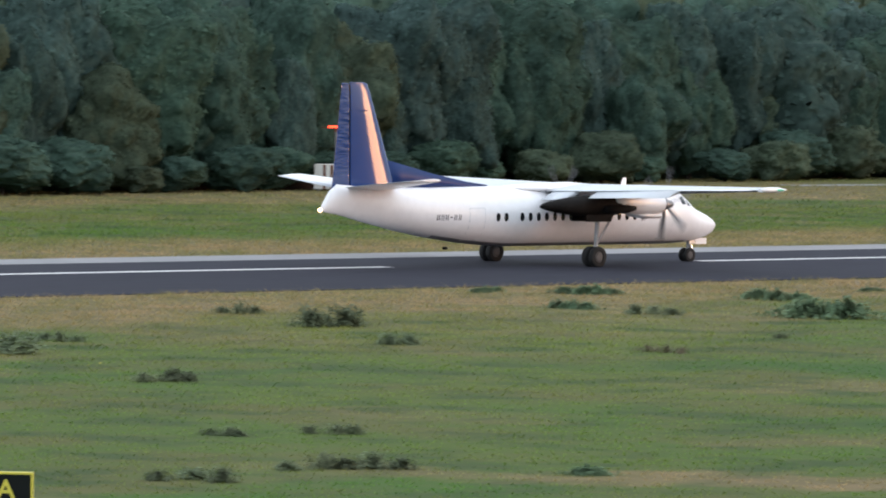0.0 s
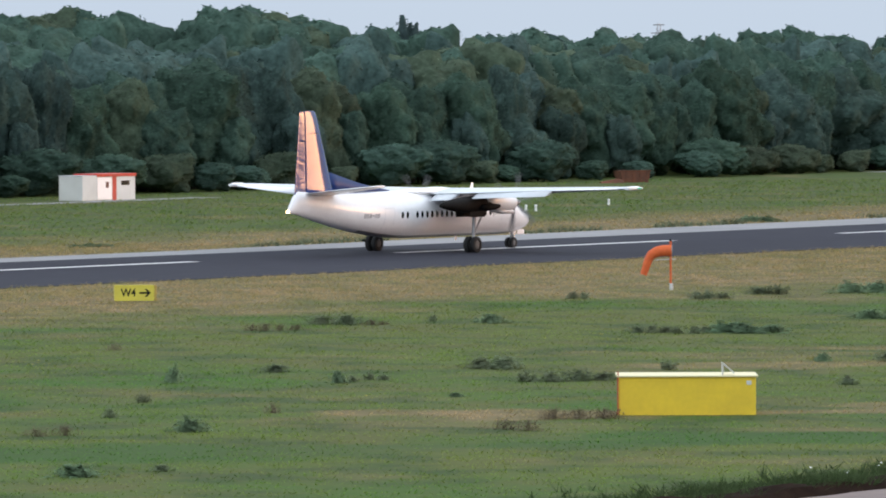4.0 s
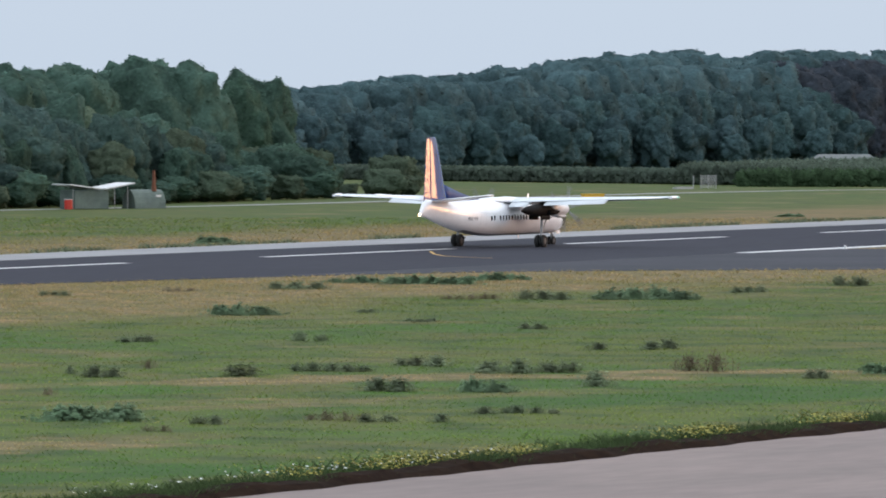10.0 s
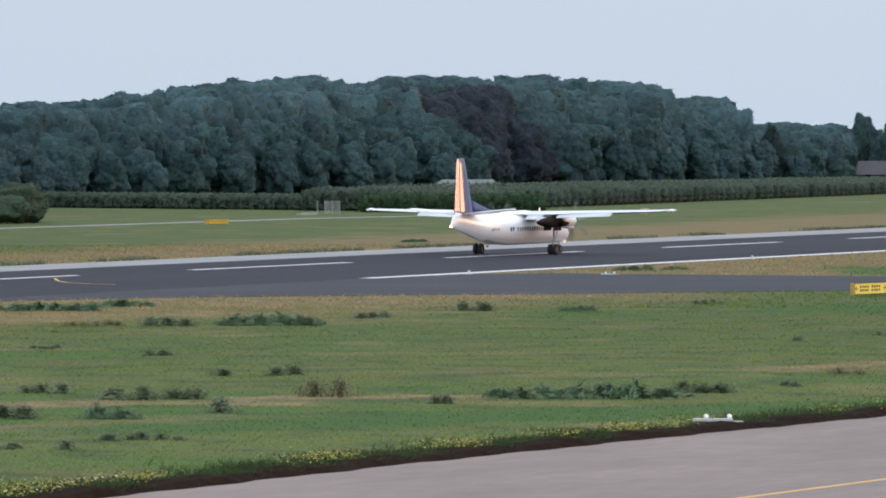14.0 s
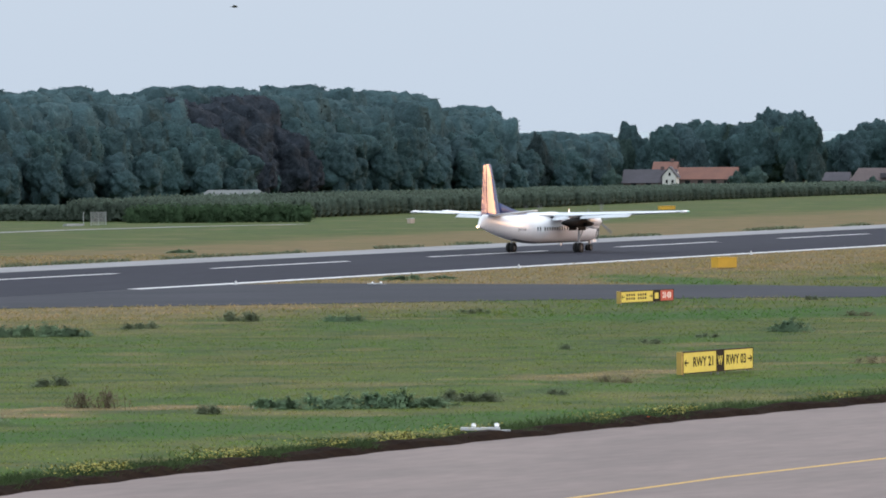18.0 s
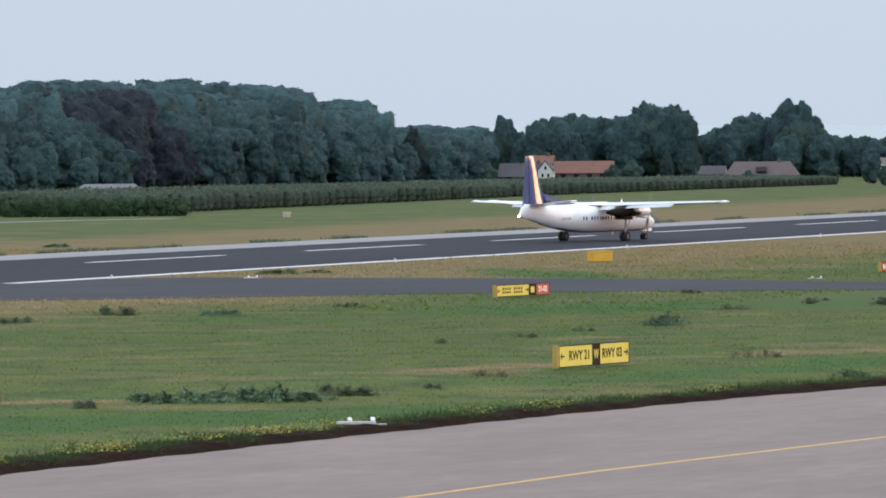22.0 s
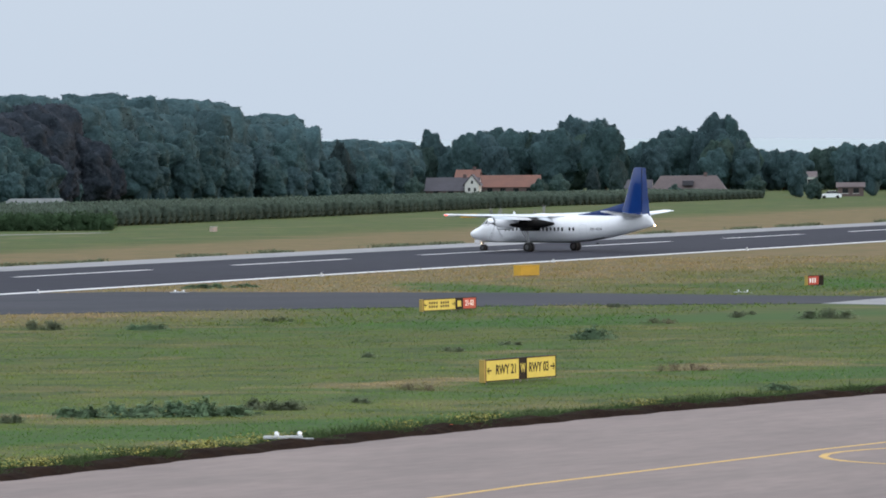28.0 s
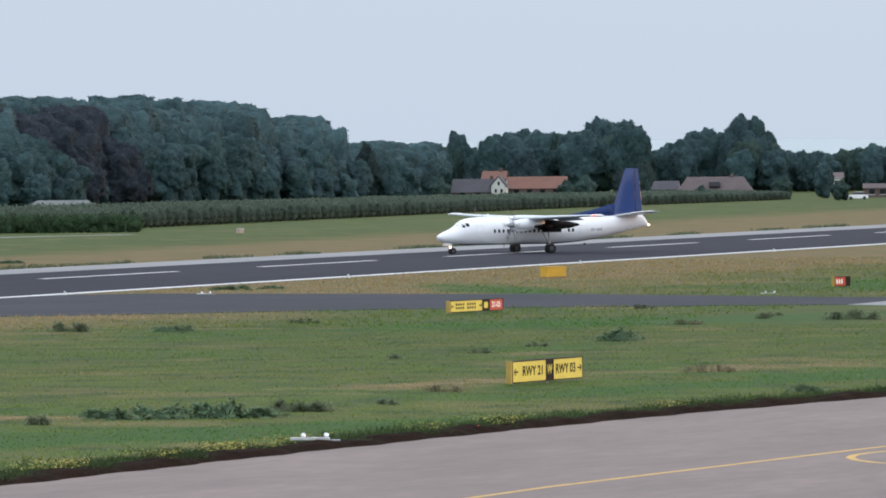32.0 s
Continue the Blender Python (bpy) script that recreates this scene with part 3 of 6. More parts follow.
        part("wingtip", loft([oval(y, b, t, 0.16, s * 14.5, 12) for y, b, t in ((1.75, 3.91, 3.97), (1.4, 3.82, 4.06), (0.6, 3.81, 4.07), (0.15, 3.85, 4.01))]), WHITE, w, "rounded white wingtip", True)
        part("nav_lamp", loft([oval(y, b, t, 0.05, s * 14.66, 8) for y, b, t in ((1.5, 3.91, 3.95), (1.3, 3.88, 3.99), (1.1, 3.91, 3.95))]), GLOWGREEN if s > 0 else GLOWRED, w, "small coloured position lamp")
        for x0, x1, c in ((1.45, 2.95, 1.0), (4.3, 9.3, 0.85)):
            rings = []
            for x in (x0, x1):
                z = np.interp(x, [0, 14], [3.50, 3.93])
                y = np.interp(x, [0, 9], [-0.72, 0.02])
                rings.append(section((s * x, y + 0.16, z - 0.03), (s * x, y - c * 0.86, z - 0.03 - c * 0.38), (0, -0.4, 0.9), 0.14))
            part("flap", loft(rings), WING, w, "lowered pale grey wing flap", True)
        part("aileron", loft([section((s * x, np.interp(x, [0, 9, 14], [-0.7, 0.1, 0.40]), np.interp(x, [0, 14], [3.52, 3.93])),
                                      (s * x, np.interp(x, [0, 9, 14], [-0.7, -0.42, -0.02]), np.interp(x, [0, 14], [3.50, 3.90])), (0, 0, 1), 0.1) for x in (9.5, 13.9)]), WHITE, w, "white aileron", True)
    # engines under the wing
    for s in (-1, 1):
        x = s * 3.6
        nac = loft([oval(y, b, t, h, x, 22) for y, b, t, h in ((4.33, 2.62, 3.28, 0.36), (4.18, 2.50, 3.40, 0.46), (3.58, 2.42, 3.52, 0.55), (2.58, 2.42, 3.6, 0.58), (1.8, 2.5, 3.6, 0.58), (0.9, 2.56, 3.53, 0.56))])
        e = part("nacelle", nac, WHITE, p, "white rounded engine nacelle", True)
        aft = loft([oval(y, b, t, h, x, 22) for y, b, t, h in ((1.25, 2.44, 3.46, 0.57), (0.5, 2.40, 3.44, 0.59), (-1.2, 2.44, 3.36, 0.54), (-2.4, 2.58, 3.22, 0.40), (-3.2, 2.74, 3.06, 0.20), (-3.45, 2.82, 2.96, 0.08))])
        part("nacelle_tail", aft, SOOT, e, "soot-dark tapering rear of the nacelle", True)
        part("intake", loft([oval(y, b, t, h, x, 14) for y, b, t, h in ((4.2, 2.26, 2.52, 0.22), (3.18, 2.26, 2.62, 0.30), (2.2, 2.38, 2.66, 0.24))]), WHITE, e, "chin air intake", True)
        part("intake_mouth", loft([oval(y, 2.30, 2.49, 0.17, x, 14) for y in (4.18, 4.22)]), BLACK, e, "black intake mouth")
        part("exhaust_pipe", loft([oval(y, b, t, h, x + s * 0.55, 14) for y, b, t, h in ((2.1, 2.68, 2.88, 0.1), (1.6, 2.56, 2.94, 0.2), (0.9, 2.51, 2.96, 0.22), (0.1, 2.58, 2.92, 0.18))]), SOOT, e, "sooty exhaust pipe", True)
        for d in (-1, 1):
            part("gear_door", box(x + d * 0.50 - 0.02, x + d * 0.50 + 0.02, -1.0, 0.6, 2.16, 2.5, 0.01), SOOT, e, "dark open gear door")
        # main gear
        g = part("main_gear_leg", tube((x, 0.05, 0.5), (x, 0.2, 2.35), 0.09, 0.12, 12), LEG, p, "grey main undercarriage leg")
        part("drag_brace", tube((x, 0.05, 0.95), (x, 1.1, 2.35), 0.055, n=8), LEG, g, "slanting brace")
        part("axle", tube((x - 0.36, 0, 0.5), (x + 0.36, 0, 0.5), 0.07, n=10), METAL, g)
        # propeller
        hub = part("propeller", loft([oval(y, -r, r, r, 0, 16) for y, r in ((0.72, 0.03), (0.62, 0.11), (0.42, 0.20), (0.15, 0.26), (-0.1, 0.28))]), METAL, p, "six-bladed turning propeller", True)
        hub.matrix_basis = pose(x, 4.42, 2.93)
        for i in range(6):
            a = i * math.pi / 3
            rad, tan = Vector((math.cos(a), 0, math.sin(a))), Vector((-math.sin(a), 0, math.cos(a)))
            rings = []
            for r, c, tw in ((0.2, 0.10, 62), (0.6, 0.19, 50), (1.1, 0.22, 36), (1.6, 0.19, 26), (1.83, 0.08, 22)):
                d = tan * math.cos(radians(tw)) + Vector((0, 1, 0)) * math.sin(radians(tw))
                nrm = rad.cross(d)
                o = rad * r + Vector((0, 0.15, 0))
                rings.append([o + d * c / 2, o + nrm * 0.025, o - d * c / 2, o - nrm * 0.025])
            part("blade", loft(rings), BLADE, hub, "dark slender propeller blade")
        props.append(hub)
    for s in (-1, 1):
        for d in (-0.24, 0.24):
            rolling.append((wheel("main_wheel", 0.50, 0.30, p, (s * 3.6 + d, 0, 0.5)), 0.5))
    ng = part("nose_gear_leg", tube((0, 9.5, 0.34), (0, 9.62, 1.3), 0.07, 0.09, 10), LEG, p, "grey nose undercarriage leg")
    part("nose_axle", tube((-0.24, 9.5, 0.34), (0.24, 9.5, 0.34), 0.05, n=8), METAL, ng)
    part("taxi_lamp", loft([oval(y, 0.74 - r, 0.74 + r, r, 0, 12) for y, r in ((9.64, 0.06), (9.70, 0.09), (9.76, 0.09), (9.82, 0.05))]), GLOWWHITE, ng, "bright taxi lamp")
    part("lamp_housing", loft([oval(y, 0.74 - r, 0.74 + r, r, 0, 12) for y, r in ((9.54, 0.07), (9.58, 0.14), (9.68, 0.14))]), LEG, ng)
    for s in (-1, 1):
        part("nose_gear_door", box(s * 0.30 - 0.015, s * 0.30 + 0.015, 9.75, 10.5, 0.86, 1.16, 0.01), WHITE, ng, "white open nose gear door")
        rolling.append((wheel("nose_wheel", 0.34, 0.20, p, (s * 0.18, 9.5, 0.34)), 0.34))
    # fin, rudder, dorsal fillet, tailplane
    acr = (1, 0, 0)
    fin_st = [(3.60, -9.31, -13.26), (3.70, -9.35, -13.25), (4.2, -9.55, -13.19), (5.2, -9.95, -13.08), (6.9, -10.55, -12.90), (8.15, -11.0, -12.76), (8.52, -11.16, -12.74), (8.57, -11.24, -12.735), (8.61, -11.45, -12.72)]
    hinge = -12.22
    part("fin", loft([section((0, le, z), (0, te, z), acr, 0.15 if z < 8.3 else 0.06, 0.0, (le - hinge) / (le - te), 15) for z, le, te in fin_st]), BLUE, p, "glossy dark blue fin", True)
    part("rudder", loft([section((0, le, z), (0, te, z), acr, 0.15 if z < 8.3 else 0.06, (le - hinge + 0.10) / (le - te), 1.0, 9) for z, le, te in fin_st[:-1]]), RUDDER, p, "glossy dark blue rudder", True)
    part("hinge_gap", box(-0.035, 0.035, hinge - 0.11, hinge + 0.02, 3.75, 8.45), SOOT, p, "dark hinge gap before the rudder")
    part("dorsal_fillet", loft([[(-w, y, 3.62), (w, y, 3.62), (w * 0.7, y, 3.62 + (h - 3.62) * 0.6), (0.02, y, h), (-0.02, y, h), (-w * 0.7, y, 3.62 + (h - 3.62) * 0.6)]
                                for y, w, h in ((-3.6, 0.03, 3.80), (-5.0, 0.09, 3.98), (-7.0, 0.15, 4.34), (-9.0, 0.19, 4.80), (-10.0, 0.2, 5.02))]), BLUEMATT, p, "dark blue dorsal fillet", True)
    part("fin_aerial", tube((0.12, -11.3, 7.3), (0.5, -11.6, 7.3), 0.03, 0.02, 6), METAL, p, "short aerial on the fin")
    for s in (-1, 1):
        tp = part("tailplane", loft([section((s * x, le, z), (s * x, te, z), (0, 0, 1), 0.11) for x, le, te, z in ((0.2, -9.7, -12.5, 3.72), (3.0, -10.3, -12.3, 4.0), (4.75, -10.75, -12.15, 4.17), (4.9, -11.1, -12.1, 4.18))]),
                  WHITE, p, "white tailplane", True)
        part("elevator", loft([section((s * x, le, z), (s * x, te, z), (0, 0, 1), 0.12) for x, le, te, z in ((0.6, -12.3, -12.95, 3.76), (4.7, -12.05, -12.55, 4.155))]), WING, tp, "pale grey elevator", True)
    part("tail_lamp", loft([oval(y, 2.71 - r, 2.71 + r, r, 0, 10) for y, r in ((-14.03, 0.03), (-13.99, 0.08), (-13.88, 0.08))]), GLOWWHITE, p, "bright tail lamp")
    part("roof_aerial", loft([section((0, 5.4, z), (0, 5.4 - c, z), acr, 0.15) for z, c in ((3.72, 0.4), (4.1, 0.22))]), WHITE, p, "white blade aerial")
    part("belly_aerial", loft([section((0, 3.6, z), (0, 3.6 - c, z), acr, 0.15) for z, c in ((0.95, 0.34), (0.62, 0.2))]), WHITE, p, "white blade aerial under the belly")
    part("beacon", loft([oval(y, 0.78, 0.92, 0.08, 0, 10) for y in (-6.3, -6.1)]), BLACK, p, "small dark belly fitting")
    return p


props, rolling = [], []
plane = airliner()


# ---- woods ----
def leaf_material(name, colour, spread=0.3, island=0.22):
    """Foliage that lets part of the light through, its tone changing from plant to plant and from spray to spray."""
    m = material(name, colour, 0.8, second=tuple(0.66 * v for v in colour), scale=0.45, detail=6.0, fine=0.35, fine_scale=2.6, spread=spread, island=island)
    n, l = m.node_tree.nodes, m.node_tree.links
    b, out = n["Principled BSDF"], n["Material Output"]
    b.inputs["Specular IOR Level"].default_value = 0.05
    src = b.inputs["Base Color"].links[0].from_socket
    t, mix = n.new("ShaderNodeBsdfTranslucent"), n.new("ShaderNodeMixShader")
    mix.inputs[0].default_value = 0.5
    l.new(src, t.inputs[0])
    l.new(b.outputs[0], mix.inputs[1])
    l.new(t.outputs[0], mix.inputs[2])
    l.new(mix.outputs[0], out.inputs[0])
    return m


LEAVES = {
    "green": leaf_material("leaves_green", (0.112, 0.196, 0.150), 0.2),
    "olive": leaf_material("leaves_olive", (0.146, 0.202, 0.138), 0.2),
    "dull": leaf_material("leaves_dull", (0.118, 0.194, 0.172), 0.2),
    # haze over the far woods is put into this colour: bluer and lighter
    "far": leaf_material("leaves_haze_tinted", (0.118, 0.204, 0.216), 0.17),
    "copper": leaf_material("leaves_copper", (0.090, 0.112, 0.140), 0.08),
    "dark": leaf_material("leaves_dark", (0.090, 0.138, 0.140), 0.2),
    "hedge": leaf_material("leaves_hedge", (0.110, 0.180, 0.092), 0.15),
    "weed": leaf_material("leaves_weed", (0.270, 0.325, 0.205), 0.25, 0.3),
    "thistle": leaf_material("leaves_thistle", (0.260, 0.380, 0.230), 0.2, 0.3),
    "seedy": leaf_material("seed_heads", (0.260, 0.215, 0.150), 0.25, 0.3),
}
ICO = None


def ico_shape(level=1):
    bm = bmesh.new()
    bmesh.ops.create_icosphere(bm, subdivisions=level, radius=1)
    bm.verts.ensure_lookup_table()
    out = (np.array([v.co[:] for v in bm.verts]), np.array([[v.index for v in f.verts] for f in bm.faces]))
    bm.free()
    return out


def leaf_cloud(rs, centres, radii, per_area, size, core=0.78, squash=1.0):
    """Leaf sprays all over a set of lumps, with a core in each lump."""
    iv, jf = ICO
    V, Ft, out, base = [], [], [], 0
    for c, r in zip(centres, radii):
        cv = iv * r * core * rs.uniform(0.9, 1.08, (len(iv), 1)) * (1, 1, squash) + c
        V.append(cv)
        out.append(iv)
        Ft.append(jf + base)
        base += len(cv)
    P, N, S = [], [], []
    for c, r in zip(centres, radii):
        k = max(6, int(per_area * 4 * math.pi * r * r))
        d = rs.normal(size=(k, 3))
        d /= np.linalg.norm(d, axis=1)[:, None]
        d = d[d[:, 2] > -0.8]
        P.append(c + d * r * rs.uniform(0.84, 1.14, (len(d), 1)) * (1, 1, squash))
        N.append(d)
        out.append(np.repeat(d, 3, 0))
        S.append(np.full(len(d), size) * rs.uniform(0.55, 1.35, len(d)))
    P, N, S = np.concatenate(P), np.concatenate(N), np.concatenate(S)
    N = N + rs.normal(scale=0.5, size=N.shape)
    N /= np.linalg.norm(N, axis=1)[:, None]
    a = np.cross(N, rs.normal(size=N.shape))
    a /= np.linalg.norm(a, axis=1)[:, None]
    b = np.cross(N, a)
    s = S[:, None]
    spray = np.stack([P - a * s, P + a * s * 0.6 - b * s * 0.8, P + a * s * 0.6 + b * s * 0.8], 1).reshape(-1, 3)
    V.append(spray)
    Ft.append(np.arange(len(P))[:, None] * 3 + np.arange(3) + base)
    V = np.concatenate(V)
    nrm = np.concatenate(out) * 0.5 + rs.normal(scale=0.10, size=V.shape) + (0, 0, 0.45)
    return V, np.concatenate(Ft), np.zeros((0, 4), int), nrm / np.linalg.norm(nrm, axis=1)[:, None]


def cloud_mesh(name, mat, V, T, Q, N=None):
    me = bpy.data.meshes.new(name)
    nt, nq = len(T), len(Q)
    me.vertices.add(len(V))
    me.vertices.foreach_set("co", V.astype(np.float32).ravel())
    me.loops.add(nt * 3 + nq * 4)
    me.loops.foreach_set("vertex_index", np.concatenate([T.ravel(), Q.ravel()]).astype(np.int32))
    me.polygons.add(nt + nq)
    me.polygons.foreach_set("loop_start", np.concatenate([np.arange(nt) * 3, nt * 3 + np.arange(nq) * 4]).astype(np.int32))
    me.materials.append(mat)
    me.update(calc_edges=True)
    me.validate()
    if N is not None:                         # foliage is shaded by the roundness of its clump
        me.polygons.foreach_set("use_smooth", [True] * len(me.polygons))
        me.normals_split_custom_set_from_vertices(N.tolist())
    return me


def crown_shape(seed, height, width, low=0.1, size=0.2, point=0.0, density=13.0, level=4, ragged=1.0):
    """A crown as one uneven dome, swollen by boughs and clumps, with leaf sprays all over it."""
    rs = np.random.RandomState(seed)
    iv, jf = ICOS[level]
    iv = iv / np.linalg.norm(iv, axis=1)[:, None]

    def swell(count, power, amount):
        d = rs.normal(size=(count, 3))
        d /= np.linalg.norm(d, axis=1)[:, None]
        a = amount * rs.uniform(0.35, 1.0, count)
        return (np.maximum(iv @ d.T, 0) ** power * a).max(1)
    far = 0.62 + (swell(13, 8, 0.42) + swell(52, 42, 0.22) + swell(170, 170, 0.11)) * ragged
    V = iv * far[:, None]
    V[:, :2] *= np.clip(1 - iv[:, 2:] ** 2, 0.06, 1.0) ** (-0.13 * (1 - point))   # fuller than an egg
    u = np.clip((V[:, 2:] + 1) / 2, 0, 1)
    V[:, :2] *= 1.0 - point * u * 0.95 + 0.35 * point
    V = V * (width / 2, width / 2, height * (1 - low) / 2)
    V[:, 2] -= V[:, 2].min()
    V[:, 2] *= height * (1 - low) / V[:, 2].max()
    V[:, 2] += height * low
    A, B, C = V[jf[:, 0]], V[jf[:, 1]], V[jf[:, 2]]
    fn = np.cross(B - A, C - A)
    area = np.linalg.norm(fn, axis=1) / 2
    vn = np.zeros_like(V)
    for k in range(3):
        np.add.at(vn, jf[:, k], fn)
    vn /= np.linalg.norm(vn, axis=1)[:, None] + 1e-9
    n = int(area.sum() * density)
    f = rs.choice(len(jf), n, p=area / area.sum())
    w = rs.dirichlet((1, 1, 1), n)
    P = (V[jf[f]] * w[:, :, None]).sum(1)
    N = (vn[jf[f]] * w[:, :, None]).sum(1)
    z = (size * rs.uniform(0.5, 1.3, n))[:, None]
    P = P + N * (np.clip(rs.normal(scale=0.22, size=(n, 1)), -0.5, 0.16) + 0.03)
    t = N * 1.5 + rs.normal(scale=0.7, size=P.shape)
    a = np.cross(t, rs.normal(size=P.shape))
    a /= np.linalg.norm(a, axis=1)[:, None]
    b = np.cross(t, a)
    b /= np.linalg.norm(b, axis=1)[:, None]
    spray = np.stack([P - a * z, P + a * z * 0.6 - b * z * 0.8, P + a * z * 0.6 + b * z * 0.8], 1).reshape(-1, 3)
    soft = np.concatenate([vn, np.repeat(N, 3, 0)])
    soft = soft * 0.85 + rs.normal(scale=0.22, size=soft.shape) + (0, 0, 0.12)
    T = np.concatenate([jf, np.arange(n)[:, None] * 3 + np.arange(3) + len(V)])
    return np.concatenate([V, spray]), T, np.zeros((0, 4), int), soft / np.linalg.norm(soft, axis=1)[:, None]


def trunk_mesh(seed, height, r):
    rs = np.random.RandomState(seed)
    bm = bmesh.new()
    add_tube(bm, (0, 0, -0.1), (0, 0, height * 0.45), r, r * 0.7, 8)
    add_tube(bm, (0, 0, height * 0.45), (rs.normal() * 0.3, rs.normal() * 0.3, height * 0.85), r * 0.7, r * 0.2, 6)
    for i in range(5):
        a = rs.rand() * 6.28
        z = height * rs.uniform(0.25, 0.6)
        d = height * rs.uniform(0.12, 0.22)
        add_tube(bm, (0, 0, z), (d * math.cos(a), d * math.sin(a), z + d * 0.9), r * 0.35, r * 0.1, 5)
    me = bpy.data.meshes.new("trunk")
    bm.to_mesh(me)
    bm.free()
    me.materials.append(BARK)
    return me


ICO = ico_shape()
ICOS = {3: ico_shape(4), 4: ico_shape(5)}
KINDS, COARSE, DEEP = {}, {}, []
for key, seed, h, w, mat, low, point, name, label in (
        ("oak", 11, 15.0, 11.0, "green", 0.12, 0.0, "broadleaf_tree", "tall dark green broadleaf tree in dense woods"),
        ("ash", 12, 15.0, 9.0, "dull", 0.10, 0.15, "broadleaf_tree", "tall dull grey-green broadleaf tree in dense woods"),
        ("maple", 13, 14.0, 11.5, "olive", 0.10, 0.0, "broadleaf_tree", "tall olive green broadleaf tree in dense woods"),
        ("beech", 14, 16.0, 10.5, "green", 0.10, 0.05, "broadleaf_tree", "tall deep green broadleaf tree in dense woods"),
        ("copper", 15, 16.0, 11.0, "copper", 0.10, 0.0, "copper_beech", "tall brownish purple copper beech"),
        ("lime", 16, 15.0, 8.0, "dull", 0.08, 0.25, "broadleaf_tree", "slim dull green broadleaf tree"),
        ("spruce", 17, 15.0, 6.0, "dark", 0.06, 0.85, "conifer_tree", "dark narrow conifer among broadleaf trees"),
        ("shrub", 18, 4.5, 6.0, "green", 0.05, 0.0, "shrub", "rounded green shrub at the edge of the woods"),
        ("shrub2", 19, 5.5, 6.5, "olive", 0.05, 0.0, "shrub", "rounded olive green shrub at the edge of the woods"),
        ("elm", 21, 16.0, 11.0, "far", 0.10, 0.0, "broadleaf_tree", "tall broadleaf tree in a far wood, green tinted bluish for haze"),
        ("alder", 22, 15.0, 9.5, "far", 0.08, 0.15, "broadleaf_tree", "slim broadleaf tree in a far wood, green tinted bluish for haze"),
        ("willow", 20, 9.0, 8.5, "dull", 0.04, 0.1, "broadleaf_tree", "grey-green willow-like tree with low branches")):
    bushy = 0.8 if "shrub" in key else 1.0
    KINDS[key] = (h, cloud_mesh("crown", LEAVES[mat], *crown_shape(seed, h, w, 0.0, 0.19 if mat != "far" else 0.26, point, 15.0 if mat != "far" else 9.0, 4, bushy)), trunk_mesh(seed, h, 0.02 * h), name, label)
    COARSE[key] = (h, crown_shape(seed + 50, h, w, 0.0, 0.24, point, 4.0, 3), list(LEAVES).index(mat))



def plant(key, x, y, height, rs, wide=1.0, group="trees of the woods", deep=False):
    if deep:
        DEEP.append((key, x, y, height, wide, rs.rand() * 6.28))
        return None
    h0, crown, trunk, name, label = KINDS[key]
    s = height / h0
    ob = thing(name, label, "shrub" if "shrub" in key else "tree", group, pose(x, y, 0, 0, 0, rs.rand() * 360) @ Matrix.Diagonal((s * wide, s * wide, s, 1)))
    child("trunk", trunk, ob)
    child("crown", crown, ob)
    return ob


